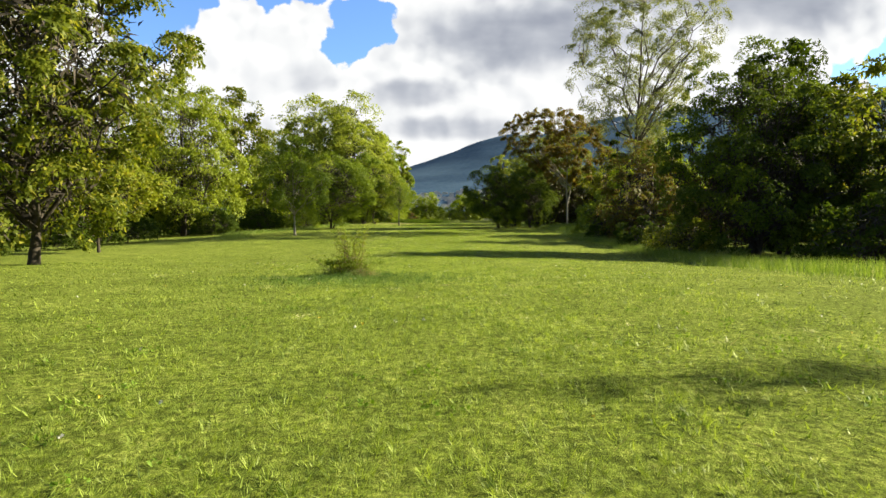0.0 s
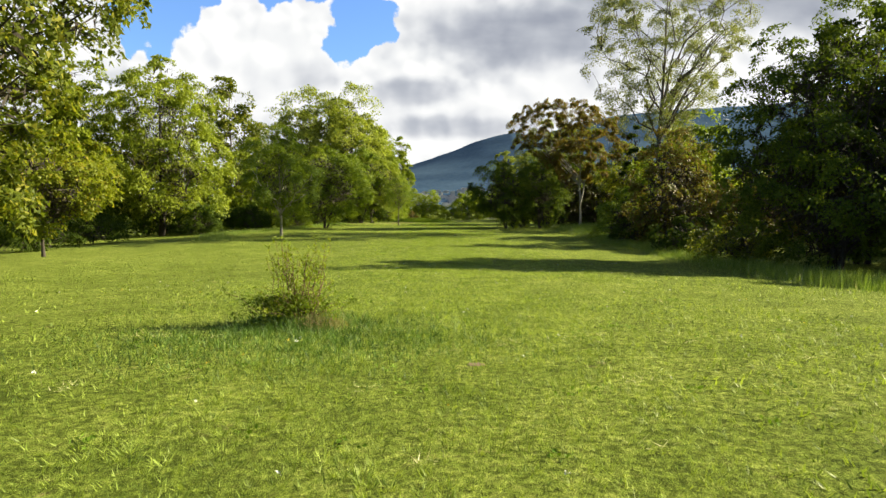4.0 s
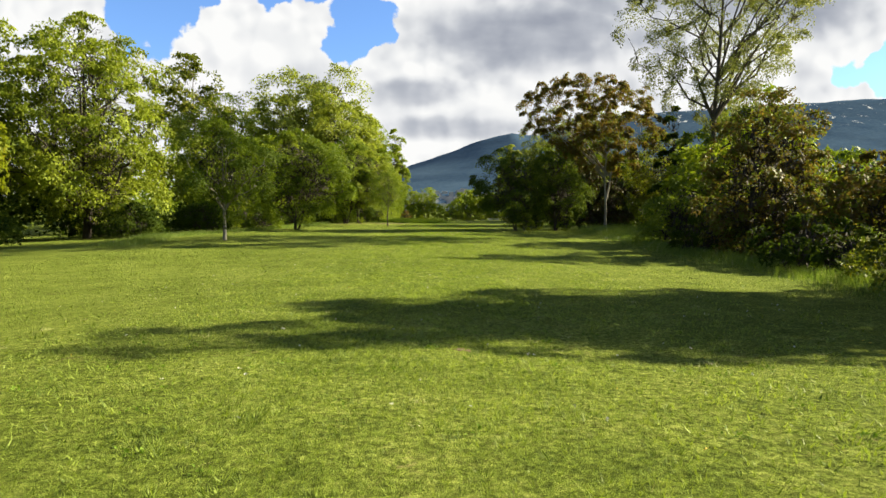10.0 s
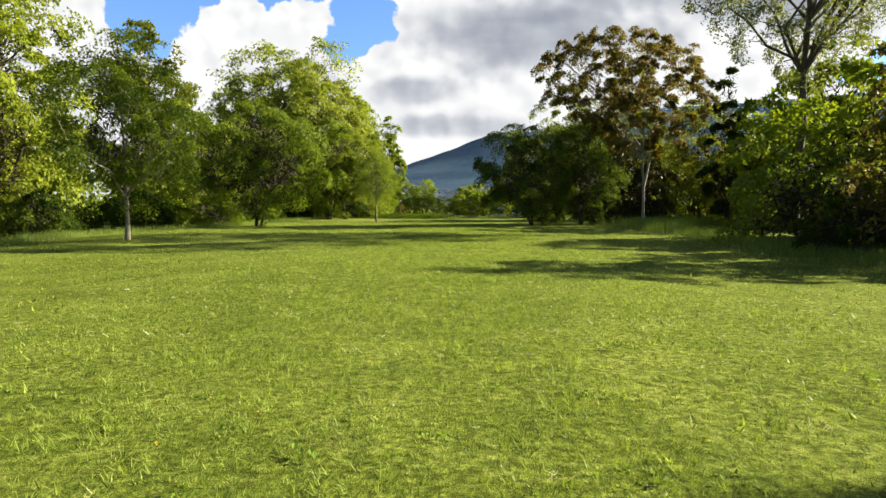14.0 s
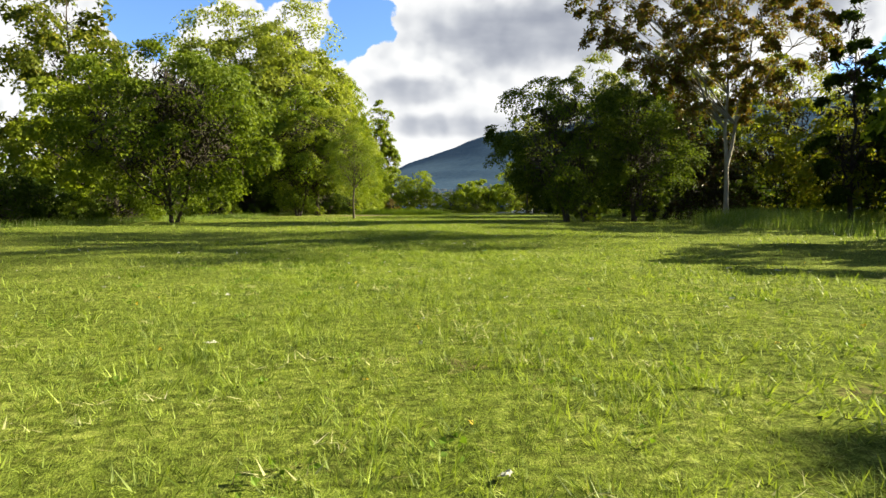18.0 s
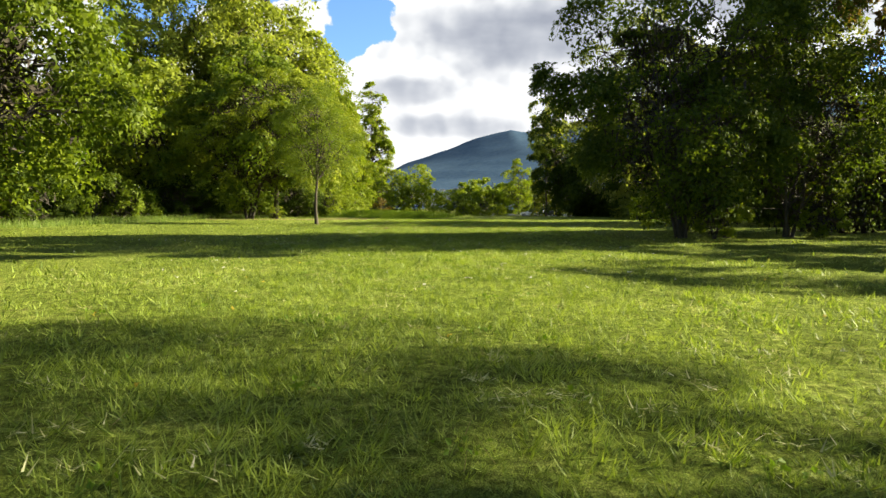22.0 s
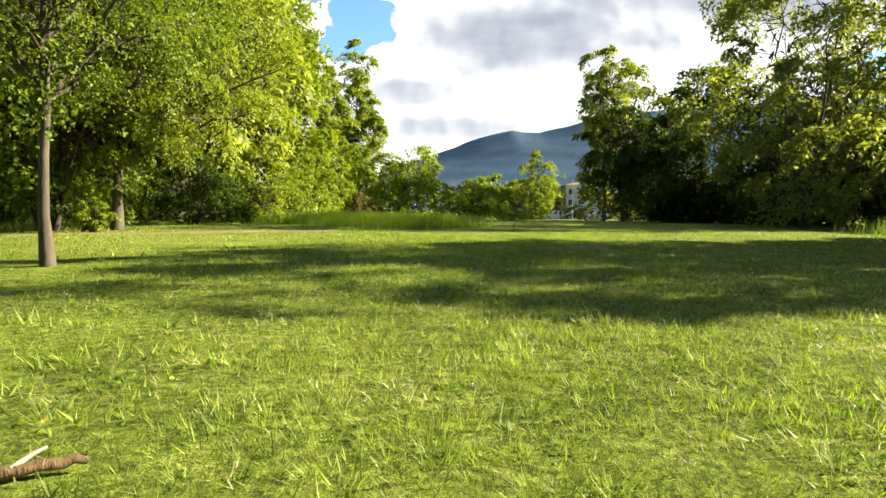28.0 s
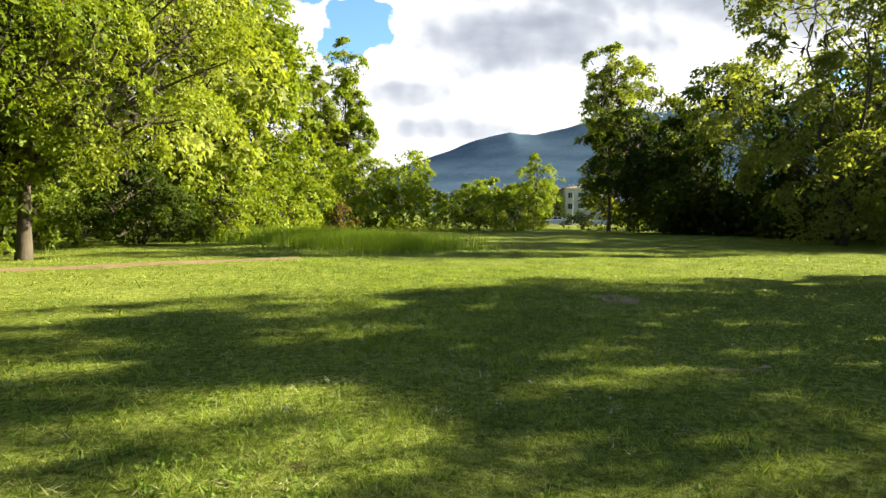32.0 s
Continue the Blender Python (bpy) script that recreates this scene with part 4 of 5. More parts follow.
# ---- small things in the grass ----
def scrap(x, y, size, turn, seed, mat=PAPER, label="crumpled scrap of white paper in the grass"):
    """A crumpled scrap of paper or foil."""
    r = np.random.default_rng(seed)
    bm = bmesh.new()
    n = 5
    g = [[bm.verts.new(((i / (n - 1) - 0.5) * size * (1 + 0.25 * r.normal() * 0.5), (j / (n - 1) - 0.5) * size * 0.5 * (1 + 0.2 * r.normal() * 0.5), abs(r.normal(0.010, 0.008)))) for j in range(n)] for i in range(n)]
    for i in range(n - 1):
        for j in range(n - 1):
            bm.faces.new((g[i][j], g[i + 1][j], g[i + 1][j + 1], g[i][j + 1]))
    bmesh.ops.solidify(bm, geom=bm.faces[:], thickness=0.004)
    ob = part("paper_scrap" if mat == PAPER else "plastic_scrap", bm, mat, None)
    ob.matrix_basis = pose(x, y, gz(x, y) + 0.026, 0, 0, turn)
    return tagged(ob, label, "litter", "litter on the lawn")


for n, (x, y, sz) in enumerate([(1.95, 47.1, 0.16), (-1.45, 55.3, 0.15), (-2.14, 57.7, 0.12), (-3.81, 58.3, 0.12), (-4.3, 60.3, 0.10), (0.42, 53.0, 0.10), (2.85, 56.7, 0.1), (-0.30, 66.6, 0.14), (0.5, 66.7, 0.15), (0.75, 66.6, 0.13), (1.0, 66.6, 0.11), (1.25, 67.8, 0.1), (0.10, 76.6, 0.16), (0.92, 76.7, 0.14), (-3.15, 77.7, 0.12), (0.75, 78.5, 0.12), (2.49, 77.6, 0.13), (-0.46, 76.0, 0.11), (-0.16, 98.4, 0.10), (-1.92, 103.6, 0.1), (-6.1, 47.0, 0.14), (-5.2, 72, 0.12), (4.6, 60.5, 0.14), (5.2, 60.2, 0.16)]):
    scrap(x, y, sz * 0.62, n * 47.0, n)

scrap(1.12, 64.5, 0.09, 30, 91, plain("teal_plastic", (0.02, 0.22, 0.26), 0.4, scale=30), "crumpled scrap of teal plastic in the grass")

# a cut piece of branch lying on the lawn
top = thing("fallen_branch", -2.62, 96.55, gz(-2.62, 96.55) + 0.028, "short cut length of pale weathered branch lying on the grass", "branch", turn=24)
r = np.random.default_rng(3)
v, f = tube(bent(r, np.array([-0.18, 0, 0.0]), np.array([0.17, 0.02, 0.01]), 10, 0.012, 0.006), np.r_[0.016, np.linspace(0.023, 0.018, 8), 0.012], 10)
part_np("branch_wood", v, f, BROWNCANE, top, smooth=True)
v, f = tube(bent(r, np.array([-0.05, 0.0, 0.02]), np.array([0.04, 0.10, 0.05]), 4, 0.004, 0.002), np.linspace(0.012, 0.006, 4), 7)
part_np("twig_stub", v, f, PALEBARK, top, smooth=True)


def scatter(name, label, category, mat, points, seed, count, size, spread, flat, ratio=0.6, lift=0.03):
    """Many small leaves or petals near the ground, as one stuff."""
    r = np.random.default_rng(seed)
    p = np.array([(x, y, gz(x, y) + lift) for x, y in points])
    v, f = leaves(r, p, spread, count, size, -0.3, flat, ratio)
    v[:, 2] = np.maximum(v[:, 2], gz(v[:, 0], v[:, 1]) + 0.004)
    return tagged(new(name, mesh_of(name, v, f, mat)), label, category, kind="stuff")


r = np.random.default_rng(8)
far_clover = [(x, y) for x, y in zip(r.uniform(-4.5, 4.5, 700), r.uniform(2, 114, 700))]
near_clover = [(x, y) for x, y in zip(r.normal(1.6, 0.55, 60), r.normal(97.2, 0.7, 60))] + [(x, y) for x, y in zip(r.normal(-2.2, 0.7, 60), r.normal(102.5, 0.9, 60))] + [(x, y) for x, y in zip(r.normal(-2.2, 0.9, 50), r.normal(61, 2, 50))]
scatter("clover", "broad green clover and weed leaves in the lawn", "weeds", WEED, far_clover + near_clover, 4, 12, 0.034, 0.13, 0.10, 0.85, 0.022)
scatter("daisies", "small white daisy heads in the lawn", "flowers", PETAL, [(x, y) for x, y in zip(r.uniform(-9, 9, 420), r.uniform(3, 112, 420))], 5, 5, 0.020, 0.010, 0.25, 0.9, 0.055)
scatter("dandelions", "small yellow flower heads in the lawn", "flowers", YELLOW, [(x, y) for x, y in zip(r.uniform(-8, 8, 260), r.uniform(3, 112, 260))], 6, 5, 0.018, 0.010, 0.25, 0.9, 0.05)

# small red-leaved shrub in the tall grass
tree("shrub", -6.9, 138.5, 2.0, 1.0, 0.05, "small red-brown shrub in tall bright grass", RUST, DARKBARK, "egg", 60, 60, 1.0, 0.03, stems=3, limbs=3, seed=200, category="shrub")
tree("shrub", -12.2, 114.6, 1.1, 0.55, 0.02, "small green sapling at the foot of the hedge", FRESH, DARKBARK, "egg", 40, 60, 1.0, 0.02, stems=3, limbs=3, seed=201, category="shrub")

# ---- car park and houses beyond the lawn ----
GLASS = plain("dark_window_glass", (0.0219, 0.02555, 0.0292), 0.12, var=0.05)
RUBBER = plain("black_rubber", (0.0146, 0.0146, 0.0146), 0.85)
RIM = plain("grey_alloy", (0.3285, 0.3285, 0.3358), 0.35, 0.9)
LAMPGLASS = plain("headlamp_glass", (0.4526, 0.4599, 0.4672), 0.2)
REDGLASS = plain("red_lamp_glass", (0.2555, 0.0146, 0.0146), 0.25)
PLASTIC = plain("dark_grey_plastic", (0.0365, 0.0365, 0.04015), 0.6)


def prism(outline, y0, y1, inset=0.0, top=9.0):
    """A car-like shell: a side outline (x, z) carried across from y0 to y1, drawn in above the height top."""
    bm = bmesh.new()
    sides = []
    for y, s in ((y0, 1), (y1, -1)):
        sides.append([bm.verts.new((x, y + (s * inset if z > top else 0), z)) for x, z in outline])
    n = len(outline)
    for i in range(n):
        bm.faces.new((sides[0][i], sides[0][(i + 1) % n], sides[1][(i + 1) % n], sides[1][i]))
    bm.faces.new(sides[0][::-1])
    bm.faces.new(sides[1])
    bmesh.ops.recalc_face_normals(bm, faces=bm.faces[:])
    bmesh.ops.bevel(bm, geom=bm.edges[:], offset=0.035, segments=2, affect="EDGES", profile=0.6)
    return bm


def car(x, y, turn, paint, label, tall=0.0, length=4.3):
    top = thing("car", x, y, gz(x, y), label, "car", "parked cars", turn)
    k = length / 4.3
    body = prism([(a * k, b) for a, b in [(-2.12, 0.32), (-2.15, 0.62), (-2.02, 0.92 + tall * 0.3), (-1.2, 0.98 + tall * 0.4), (1.0, 0.96 + tall * 0.4), (1.85, 0.80 + tall * 0.3), (2.12, 0.62), (2.14, 0.32), (1.75, 0.24), (-1.75, 0.24)]], -0.87, 0.87)
    shell = part("body", body, paint, top, smooth=False)
    cab = prism([(a * k, b) for a, b in [(-1.75, 0.94 + tall * 0.4), (-1.15, 1.42 + tall), (0.15, 1.46 + tall), (1.02, 0.94 + tall * 0.4)]], -0.80, 0.80, 0.14, 1.2)
    part("cabin", cab, GLASS, top, "dark tinted windows")
    roof = bmesh.new()
    box(roof, -1.12 * k, -0.64, 1.43 + tall, 0.12 * k, 0.64, 1.49 + tall, 0.02)
    part("roof", roof, paint, top)
    for px in (-1.42, -0.45, 0.52):
        for sy in (-1, 1):
            v, f = tube(np.array([[px * k, sy * 0.79, 0.95 + tall * 0.4], [(px * 0.72 - 0.12) * k, sy * 0.665, 1.44 + tall]]), [0.035, 0.03], 6)
            part_np("pillar", v, f, paint, top)
    for px in (-1.32, 1.33):
        for sy in (-1, 1):
            line = np.array([[px * k, sy * 0.70, 0.31], [px * k, sy * 0.885, 0.31]])
            v, f = tube(np.array([line[0], line[0], line[1], line[1]]) + np.array([[0, 0, 0], [0, sy * 0.001, 0], [0, -sy * 0.001, 0], [0, 0, 0]]), [0.0, 0.31, 0.31, 0.0], 20)
            tyre = part_np("wheel", v, f, RUBBER, top, smooth=False)
            v, f = tube(np.array([[px * k, sy * 0.86, 0.31], [px * k, sy * 0.893, 0.31], [px * k, sy * 0.895, 0.31]]), [0.20, 0.20, 0.0], 16)
            part_np("rim", v, f, RIM, tyre)
    for sy in (-1, 1):
        b = bmesh.new()
        box(b, 1.98 * k, sy * 0.55 - 0.17, 0.62, 2.13 * k, sy * 0.55 + 0.17, 0.76, 0.02)
        part("headlight", b, LAMPGLASS, shell)
        b = bmesh.new()
        box(b, -2.15 * k, sy * 0.62 - 0.14, 0.70, -2.03 * k, sy * 0.62 + 0.14, 0.86, 0.02)
        part("tail_light", b, REDGLASS, shell)
        b = bmesh.new()
        box(b, 0.62 * k, sy * 0.93 - 0.09, 0.95 + tall * 0.4, 0.78 * k, sy * 0.93 + 0.06, 1.08 + tall * 0.4, 0.02)
        part("side_mirror", b, paint, top)
    return top


WHITEPAINT = plain("white_car_paint", (0.5694, 0.5694, 0.5694), 0.25, var=0.03)
BLUEPAINT = plain("dark_blue_car_paint", (0.0365, 0.05475, 0.1022), 0.25, var=0.05)
BLACKPAINT = plain("black_car_paint", (0.01825, 0.01971, 0.0219), 0.25, var=0.05)
car(19.9, 211, 182, WHITEPAINT, "white saloon car parked beyond the lawn")
car(27.6, 210, 176, WHITEPAINT, "white hatchback parked beyond the lawn", 0.05)
car(24.6, 216, 184, BLUEPAINT, "dark blue off-roader parked behind other cars", 0.28, 4.6)
car(23.6, 210.5, 178, BLACKPAINT, "black hatchback parked beside a lamp post", 0.06, 4.0)
car(31.8, 214, 180, BLUEPAINT, "dark blue hatchback parked beyond the lawn", 0.05)

CONCRETE = plain("weathered_concrete", (0.3066, 0.2993, 0.2774), 0.9, var=0.2, scale=2, bump=0.3)
STEEL = plain("galvanised_steel", (0.3066, 0.3139, 0.3212), 0.45, 0.7)
ASPHALT = plain("grey_asphalt", (0.04015, 0.04015, 0.04015), 0.9, var=0.25, scale=1.5, bump=0.3)
bm = bmesh.new()
grid = [[bm.verts.new((x, y, gz(x, y) + 0.02)) for x in np.linspace(8, 60, 14)] for y in (206.5, 211, 216, 221, 226)]
for a, b in zip(grid, grid[1:]):
    for i in range(13):
        bm.faces.new((a[i], a[i + 1], b[i + 1], b[i]))
tagged(part("road", bm, ASPHALT, None), "grey asphalt street with parked cars", "road", kind="structure")

lamp = thing("street_lamp", 22.6, 208.6, gz(22.6, 208.6), "grey steel street lamp beside parked cars", "street lamp")
v, f = tube(np.array([[0, 0, 0], [0, 0, 0.9], [0, 0, 1.0], [0, 0, 4], [0, 0, 7.2]]), [0.10, 0.10, 0.075, 0.065, 0.05], 10)
part_np("pole", v, f, STEEL, lamp, smooth=True)
v, f = tube(np.array([[0, 0, 7.1], [0.15, 0, 7.45], [0.5, 0, 7.6], [0.9, 0, 7.62]]), [0.04, 0.038, 0.034, 0.03], 8)
part_np("arm", v, f, STEEL, lamp, smooth=True)
bm = bmesh.new()
box(bm, 0.8, -0.13, 7.54, 1.4, 0.13, 7.68, 0.04)
part("lamp_head", bm, STEEL, lamp)
bm = bmesh.new()
box(bm, 0.86, -0.10, 7.52, 1.34, 0.10, 7.535, 0.004)
part("lens", bm, LAMPGLASS, lamp)

for n, (x, y) in enumerate([(10.4, 190), (13.0, 191), (14.4, 190.5)]):
    t = thing("concrete_block", x, y, gz(x, y), "low weathered concrete block on the grass edge", "block", "concrete blocks")
    bm = bmesh.new()
    box(bm, -0.75, -0.2, -0.05, 0.75, 0.2, 0.42, 0.04)
    part("block_body", bm, CONCRETE, t)

RENDERWALL = plain("cream_render_wall", (0.62, 0.59, 0.53), 0.9, var=0.1, scale=0.8, bump=0.15)
GREYWALL = plain("grey_render_wall", (0.42, 0.42, 0.42), 0.9, var=0.12, scale=0.8, bump=0.15)
ROOFTILE = plain("brown_roof_tiles", (0.146, 0.0949, 0.073), 0.9, var=0.25, scale=1.2, bump=0.4)
FRAMEWHITE = plain("white_window_frame", (0.5256, 0.5256, 0.5183), 0.5)


def apartment_building(x, y, wide, deep, floors, wall, label, bays, z_extra=0.0):
    h = floors * 2.9 + 0.6
    z = gz(x, y)
    top = thing("apartment_building", x, y, z, label, "building", "apartment buildings")
    bm = bmesh.new()
    box(bm, 0, 0, -0.3, wide, deep, h)
    part("wall", bm, wall, top)
    bm = bmesh.new()
    o = 0.55
    vs = [bm.verts.new(p) for p in ((-o, -o, h), (wide + o, -o, h), (wide + o, deep + o, h), (-o, deep + o, h), (wide * 0.2, deep / 2, h + 0.9), (wide * 0.8, deep / 2, h + 0.9))]
    for q in ((0, 1, 5, 4), (1, 2, 5), (2, 3, 4, 5), (3, 0, 4), (3, 2, 1, 0)):
        bm.faces.new([vs[i] for i in q])
    roof = part("roof", bm, ROOFTILE, top)
    bm = bmesh.new()
    box(bm, wide * 0.6, deep * 0.4, h + 0.5, wide * 0.6 + 0.7, deep * 0.4 + 0.7, h + 1.7, 0.03)
    part("chimney", bm, wall, roof)
    step = wide / bays
    for fl in range(floors):
        zb = 0.9 + fl * 2.9
        for b in range(bays):
            cx = step * (b + 0.5)
            balcony = (b % 3 == 1) and fl > 0
            ww, wh = (1.5, 2.1) if balcony else (1.25, 1.45)
            z0 = zb - (0.65 if balcony else 0)
            bm = bmesh.new()
            box(bm, cx - ww / 2 - 0.09, -0.06, z0 - 0.09, cx + ww / 2 + 0.09, -0.003, z0 + wh + 0.09, 0.015)
            win = part("window", bm, FRAMEWHITE, top)
            for q in (0, 1):
                bm = bmesh.new()
                box(bm, cx - ww / 2 + q * ww / 2 + 0.03, -0.075, z0 + 0.03, cx - 0.03 + q * ww / 2, -0.063, z0 + wh - 0.03)
                part("pane", bm, GLASS, win)
            if balcony:
                bm = bmesh.new()
                box(bm, cx - 1.2, -1.15, z0 - 0.2, cx + 1.2, -0.004, z0 - 0.05, 0.01)
                bal = part("balcony", bm, CONCRETE, top)
                bm = bmesh.new()
                box(bm, cx - 1.2, -1.15, z0 - 0.046, cx + 1.2, -1.09, z0 + 0.9, 0.01)
                part("railing", bm, wall, bal)
    return top


apartment_building(33.2, 268, 17, 11, 3, RENDERWALL, "cream apartment block of three storeys with small balconies", 6)
apartment_building(26.2, 272, 6.6, 11, 3, GREYWALL, "grey apartment block of three storeys with a brown roof", 3)
apartment_building(52, 262, 16, 11, 3, RENDERWALL, "cream apartment block of three storeys with small balconies", 6)

# woods that close the place on every side
r = np.random.default_rng(99)
cl = []
for n in range(520):
    side = r.random()
    if side < 0.42:
        x, y, h = r.uniform(-95, -58), r.uniform(-60, 230), r.uniform(8, 15)
    elif side < 0.74:
        y = r.uniform(-60, 190)
        # right-hand woods set nearer before y 70, added to shade the thicket
        x, h = r.uniform(42 if y < 70 else 64, 112), r.uniform(8, 14)
    elif side < 0.9:
        x, y, h = r.uniform(-95, 95), r.uniform(-95, -62), r.uniform(8, 15)
    else:
        x, y, h = r.uniform(-75, -16), r.uniform(180, 260), r.uniform(8, 14)
    z = gz(x, y)
    for q in range(5):
        cl.append((x + r.normal(0, 2), y + r.normal(0, 2), z + h * (q + 0.35) / 5))
v, f = leaves(r, np.array(cl), 2.9, 18, 1.25, 0.3, 0.8, 0.7, simple=True)
tagged(new("far_woods", mesh_of("far_woods", v, f, GREEN)), "green broadleaf woods round the park", "woods", kind="stuff")


def undergrowth(name, points, wide, tall, count, mat, label, seed):
    """A belt of dense brush along points, too tangled to count."""
    q = np.random.default_rng(seed)
    pts = np.array(points, float)
    seg = np.linalg.norm(np.diff(pts, axis=0), axis=1)
    cum = np.r_[0, np.cumsum(seg)]
    at = q.random(count) * cum[-1]
    x, y = np.interp(at, cum, pts[:, 0]) + q.normal(0, wide / 2.5, count), np.interp(at, cum, pts[:, 1]) + q.normal(0, wide / 2.5, count)
    top = tall * (0.7 + 0.3 * np.sin(at * 0.35 + seed) * np.sin(at * 0.13))
    z = gz(x, y) + top * q.random(count) ** 0.8
    v, f = leaves(q, np.stack([x, y, z], 1), 1.0, 26, 0.42, 0.3, 0.8, 0.7, simple=True)
    v[:, 2] = np.maximum(v[:, 2], gz(v[:, 0], v[:, 1]) + 0.03)
    return tagged(new(name, mesh_of(name, v, f, mat)), label, "brush", kind="stuff")


# the wood's brush takes DEEP leaves, so its shade is in the colour
undergrowth("brush", [(-40, 18), (-40, 45), (-42, 66), (-34, 86), (-29, 98), (-27, 116), (-22, 130), (-17, 146), (-15, 176)], 5, 4.2, 1400, DEEP, "dense brush at the edge of the wood, shade put into its dark green leaves", 31)
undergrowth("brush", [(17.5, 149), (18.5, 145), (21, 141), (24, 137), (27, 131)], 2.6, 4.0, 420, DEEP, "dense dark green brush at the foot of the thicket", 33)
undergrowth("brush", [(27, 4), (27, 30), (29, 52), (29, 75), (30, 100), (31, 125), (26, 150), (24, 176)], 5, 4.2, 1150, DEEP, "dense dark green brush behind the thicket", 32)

# ---- grass ----
def blades(rng, x, y, length, width, lean=0.5, out=None):
    """Grass blades as slim triangles, rooted on the ground; out: the way that each one falls."""
    n = len(x)
    a = rng.random(n) * 2 * np.pi if out is None else out + rng.normal(0, 0.7, n)
    z = gz(x, y)
    L = length * rng.uniform(0.6, 1.35, n)
    le = np.abs(rng.normal(0, lean, n)) if lean < 0.9 else np.clip(rng.normal(lean * 0.78, 0.34, n), 0, 1.46)
    d = np.stack([np.cos(a) * np.sin(le), np.sin(a) * np.sin(le), np.cos(le)], 1)
    t = rng.random(n) * 2 * np.pi
    s = np.stack([np.cos(t), np.sin(t), np.zeros(n)], 1) * (width * rng.uniform(0.7, 1.3, n))[:, None] / 2
    p = np.stack([x, y, z - 0.005], 1)
    v = np.stack([p - s, p + s, p + d * L[:, None]], 1).reshape(-1, 3)
    return v, np.arange(3 * n).reshape(-1, 3)


rng = np.random.default_rng(11)
cells = rng.random(9973)
bits = []
for x0, x1, y0, y1, dens, L, W in ((-2.5, 1.7, 0.8, 116, 2250, 0.062, 0.0068), (-5.4, -2.5, 1.5, 122, 400, 0.062, 0.014), (1.7, 5.4, 1.5, 122, 400, 0.062, 0.014), (-18, -5.4, 3, 122, 34, 0.07, 0.030), (5.4, 16, 3, 122, 34, 0.07, 0.030)):
    n = int((x1 - x0) * (y1 - y0) * dens)
    x, y = rng.uniform(x0, x1, n), rng.uniform(y0, y1, n)
    tuft = cells[(np.floor(x / 0.13).astype(int) * 71 + np.floor(y / 0.16).astype(int) * 193) % len(cells)]
    keep = rng.random(n) < (0.3 + 0.7 * tuft) * (0.6 + 0.4 * smoothstep(-0.4, 0.5, np.sin(x * 1.9 + np.sin(y * 1.3) * 2) * np.sin(y * 1.7 + np.sin(x * 0.8) * 2)))
    x, y, tuft = x[keep], y[keep], tuft[keep]
    # drawn together into tufts about uneven centres
    ix, iy = np.floor(x / 0.15).astype(int), np.floor(y / 0.17).astype(int)
    mx_, my_ = (ix + 0.15 + 0.7 * cells[(ix * 31 + iy * 57) % len(cells)]) * 0.15, (iy + 0.15 + 0.7 * cells[(ix * 97 + iy * 13 + 5) % len(cells)]) * 0.17
    out = np.arctan2(y - my_, x - mx_)
    x, y = x + (mx_ - x) * 0.3, y + (my_ - y) * 0.3
    lush = smoothstep(-0.5, 0.8, np.sin(x * 2.7 + 1.9 * np.sin(y * 1.9)) * np.sin(y * 3.1 + 1.7 * np.sin(x * 2.3)) + 0.5 * np.sin(x * 7.1 + y * 3) * np.sin(y * 6.3 - x * 2))
    bits.append(blades(rng, x, y, L * (0.55 + 0.6 * tuft + 0.7 * lush * (0.25 + 0.75 * smoothstep(38, 58, y))), W * (0.85 + 0.35 * lush), 1.12, out))
v, f = joined(bits)
tagged(new("lawn_grass", mesh_of("lawn_grass", v, f, BLADES)), "short mown grass blades of the lawn", "grass", kind="stuff")


def strip(points, wide, dens, length, width, label, seed, mat=None):
    """Long uncut grass in a band along points."""
    r = np.random.default_rng(seed)
    pts = np.array(points, float)
    seg = np.linalg.norm(np.diff(pts, axis=0), axis=1)
    n = int(seg.sum() * wide * dens)
    s = r.random(n) * seg.sum()
    cum = np.r_[0, np.cumsum(seg)]
    x, y = np.interp(s, cum, pts[:, 0]), np.interp(s, cum, pts[:, 1])
    c = r.random(n)
    x, y = x + r.normal(0, wide / 2.6, n) + 0.25 * np.sin(c * 40), y + r.normal(0, wide / 2.6, n)
    v, f = blades(r, x, y, length, width, 0.28)
    return tagged(new("long_grass", mesh_of("long_grass", v, f, mat or LONG_BLADES)), label, "grass", kind="stuff")


FRESH_BLADES = grass_blades("fresh_long_grass", (0.073, 0.1387, 0.00876), (0.219, 0.2993, 0.0292), (0.3066, 0.292, 0.1168), 0.12, 0.5)
strip([(12.4, 8), (12.2, 22), (13.2, 30), (14.5, 46), (14.0, 60), (15.5, 76)], 2.4, 190, 0.42, 0.014, "long uncut grass under the thicket", 21)
strip([(15.2, 78), (17.5, 88), (23, 92), (29, 88)], 3.4, 190, 0.75, 0.016, "long pale grass round the bronze-leaved tree", 22)
strip([(-2.0, 124), (-5, 128), (-9, 131), (-12, 134)], 4.2, 420, 0.6, 0.02, "tall bright green grass on a low bank", 23, FRESH_BLADES)
strip([(18, 116), (20, 122), (24, 126)], 3, 150, 0.7, 0.016, "long uncut grass under the willow", 24)
strip([(-20, 60), (-24, 74), (-20, 84), (-18, 100), (-18, 112), (-16, 122)], 2.2, 90, 0.4, 0.018, "long grass under the hedge", 25)

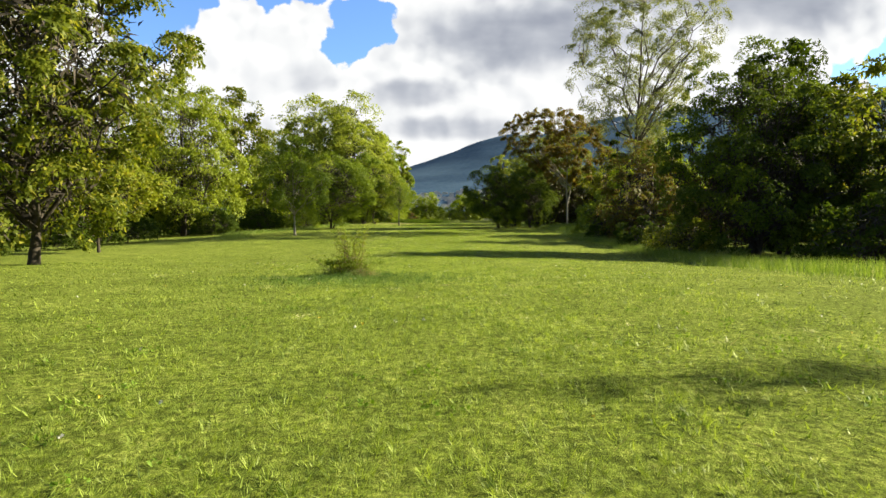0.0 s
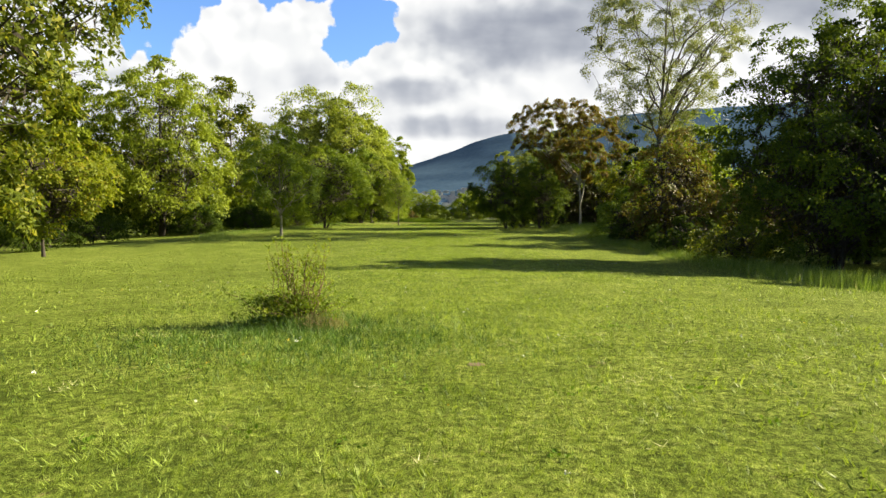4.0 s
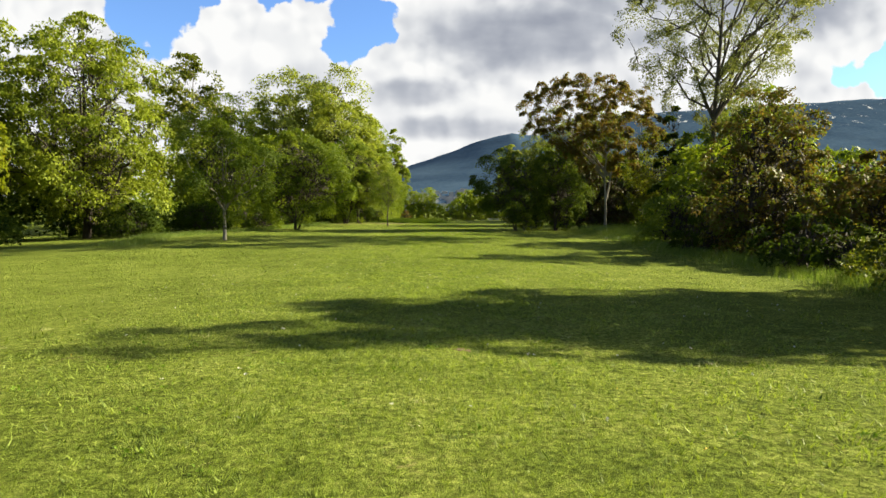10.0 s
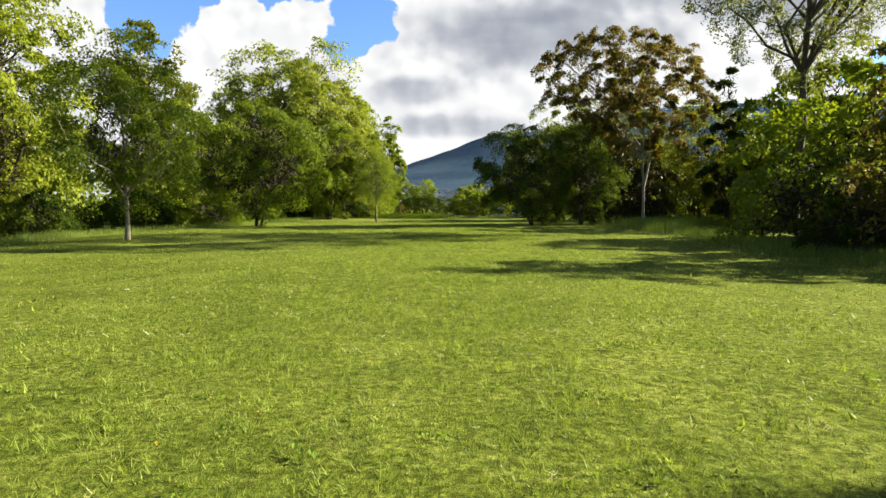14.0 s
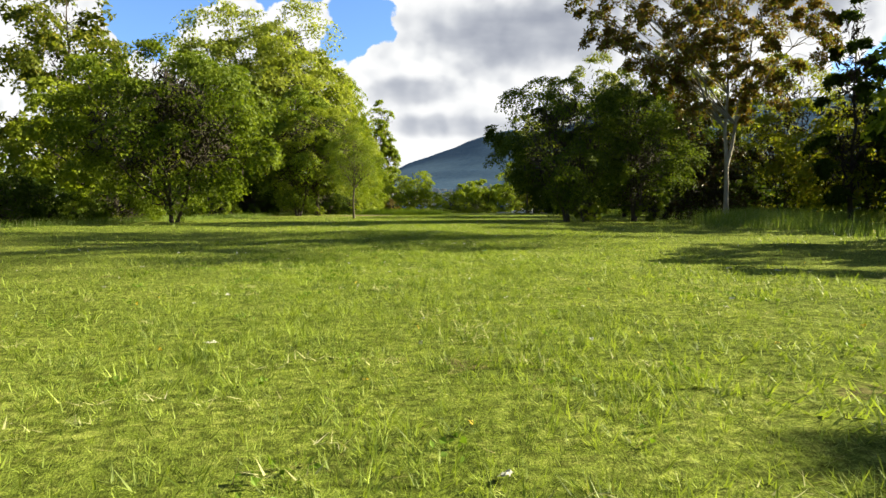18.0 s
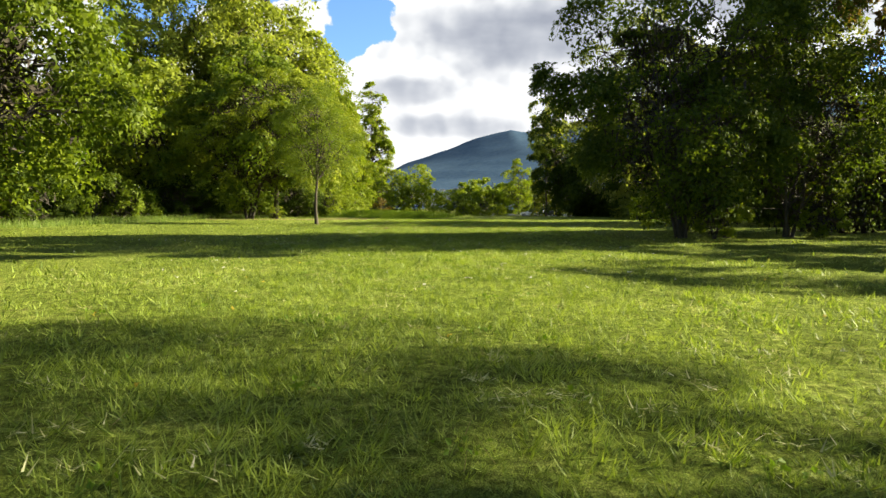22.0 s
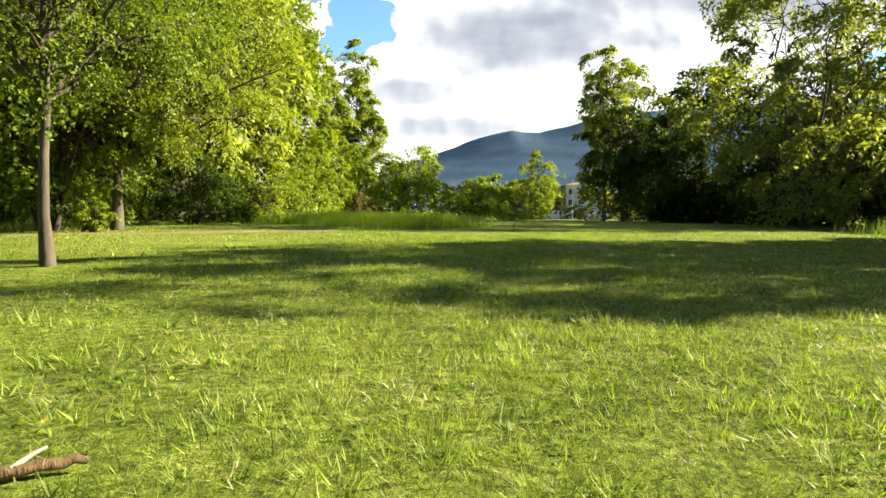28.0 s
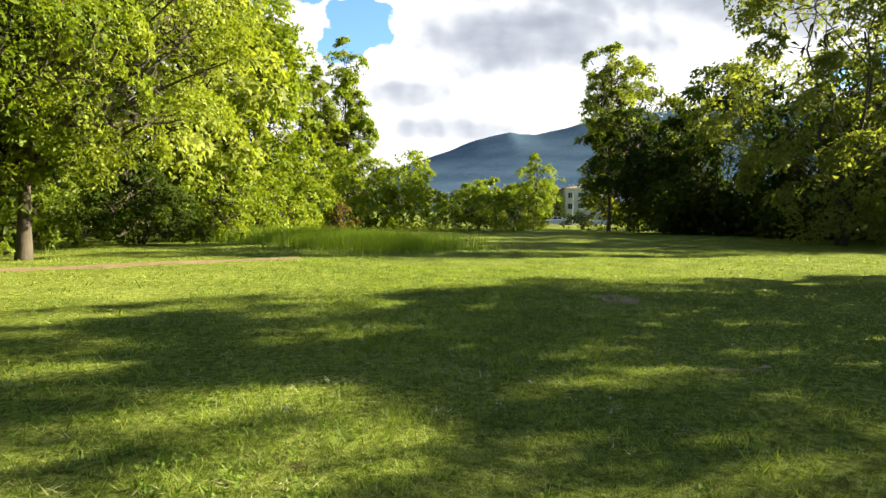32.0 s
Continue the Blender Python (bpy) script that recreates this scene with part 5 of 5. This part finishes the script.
# coarse tufts that the mower has pressed flat
r2 = np.random.default_rng(61)
tx, ty = np.r_[r2.uniform(-6, 6, 4200), r2.uniform(-3, 3, 3000)], np.r_[20 + 96 * r2.random(4200) ** 0.8, r2.uniform(48, 116, 3000)]
n = 19
x, y = np.repeat(tx, n) + r2.normal(0, 0.045, len(tx) * n), np.repeat(ty, n) + r2.normal(0, 0.045, len(tx) * n)
v, f = blades(r2, x, y, 0.055 + 0.05 * smoothstep(40, 60, y), 0.007, 1.25)
tagged(new("grass_tufts", mesh_of("grass_tufts", v, f, BLADES)), "coarse pale grass tufts scattered over the lawn", "grass", kind="stuff")
# dry stalks lying across the mown grass
STRAW = grass_blades("dry_stalks", (0.16, 0.135, 0.045), (0.30, 0.27, 0.12), (0.34, 0.31, 0.18), 0.1, 0.25)
v, f = blades(r2, np.r_[r2.uniform(-3, 3, 1500), r2.uniform(-5, 5, 300), r2.uniform(-3.4, 3.4, 16000)], np.r_[r2.uniform(44, 116, 1500), r2.uniform(3, 44, 300), r2.normal(99.0, 2.6, 16000)], np.r_[np.full(1800, 0.13), np.full(16000, 0.065)], 0.006, 1.65)
v[:, 2] += 0.02
tagged(new("dry_stalks", mesh_of("dry_stalks", v, f, STRAW)), "pale dry stalks lying across the mown grass", "grass", kind="stuff")
# cut grass left in loose pale heaps
CLIPPING = grass_blades("pale_clippings", (0.24, 0.25, 0.09), (0.50, 0.50, 0.26), (0.56, 0.53, 0.36), 0.2, 0.25)
cxs, cys = np.r_[r2.normal(0, 2.2, 620), r2.uniform(-7, 7, 380)], np.r_[r2.uniform(40, 112, 620), r2.uniform(6, 112, 380)]
n = 15
size = np.repeat(r2.uniform(0.03, 0.13, len(cxs)), n)
x, y = np.repeat(cxs, n) + r2.normal(0, 1, len(size)) * size, np.repeat(cys, n) + r2.normal(0, 1, len(size)) * size * 0.6
v, f = blades(r2, x, y, 0.075, 0.009, 1.6)
v[:, 2] += 0.03 + 0.02 * r2.random(len(v) // 3).repeat(3)
tagged(new("grass_clippings", mesh_of("grass_clippings", v, f, CLIPPING)), "pale cut grass lying in loose heaps on the lawn", "grass", kind="stuff")
# long grass round the rose bush, thinning out over the lawn before it
LUSH = grass_blades("lush_uncut_grass", (0.022, 0.052, 0.009), (0.14, 0.24, 0.045), (0.40, 0.42, 0.26), 0.10, 0.35)
x = np.r_[-2.25 + r2.normal(0, 0.5, 5200), -1.9 + r2.normal(0, 1.15, 11000)]
y = np.r_[15.4 + r2.normal(0, 0.42, 5200), 14.0 + r2.normal(0, 0.85, 11000)]
clump = cells[(np.floor(x / 0.22).astype(int) * 71 + np.floor(y / 0.2).astype(int) * 193) % len(cells)]
keep = r2.random(len(x)) < 0.15 + clump
x, y, clump = x[keep], y[keep], clump[keep]
near_bush = np.exp(-((x + 2.25) ** 2 + (y - 15.4) ** 2) / 0.5)
v, f = blades(r2, x, y, 0.075 + 0.05 * clump + 0.13 * near_bush, 0.009, 0.95)
tagged(new("long_grass", mesh_of("long_grass", v, f, LUSH)), "lush dark green grass left uncut round the rose bush", "grass", kind="stuff")
x, y = -1.85 + r2.normal(0, 0.16, 700), 15.15 + r2.normal(0, 0.14, 700)
v, f = blades(r2, x, y, 0.20, 0.006, 0.7)
tagged(new("dry_stalks", mesh_of("dry_stalks", v, f, STRAW)), "dry tan stalks at the foot of the rose bush", "grass", kind="stuff")
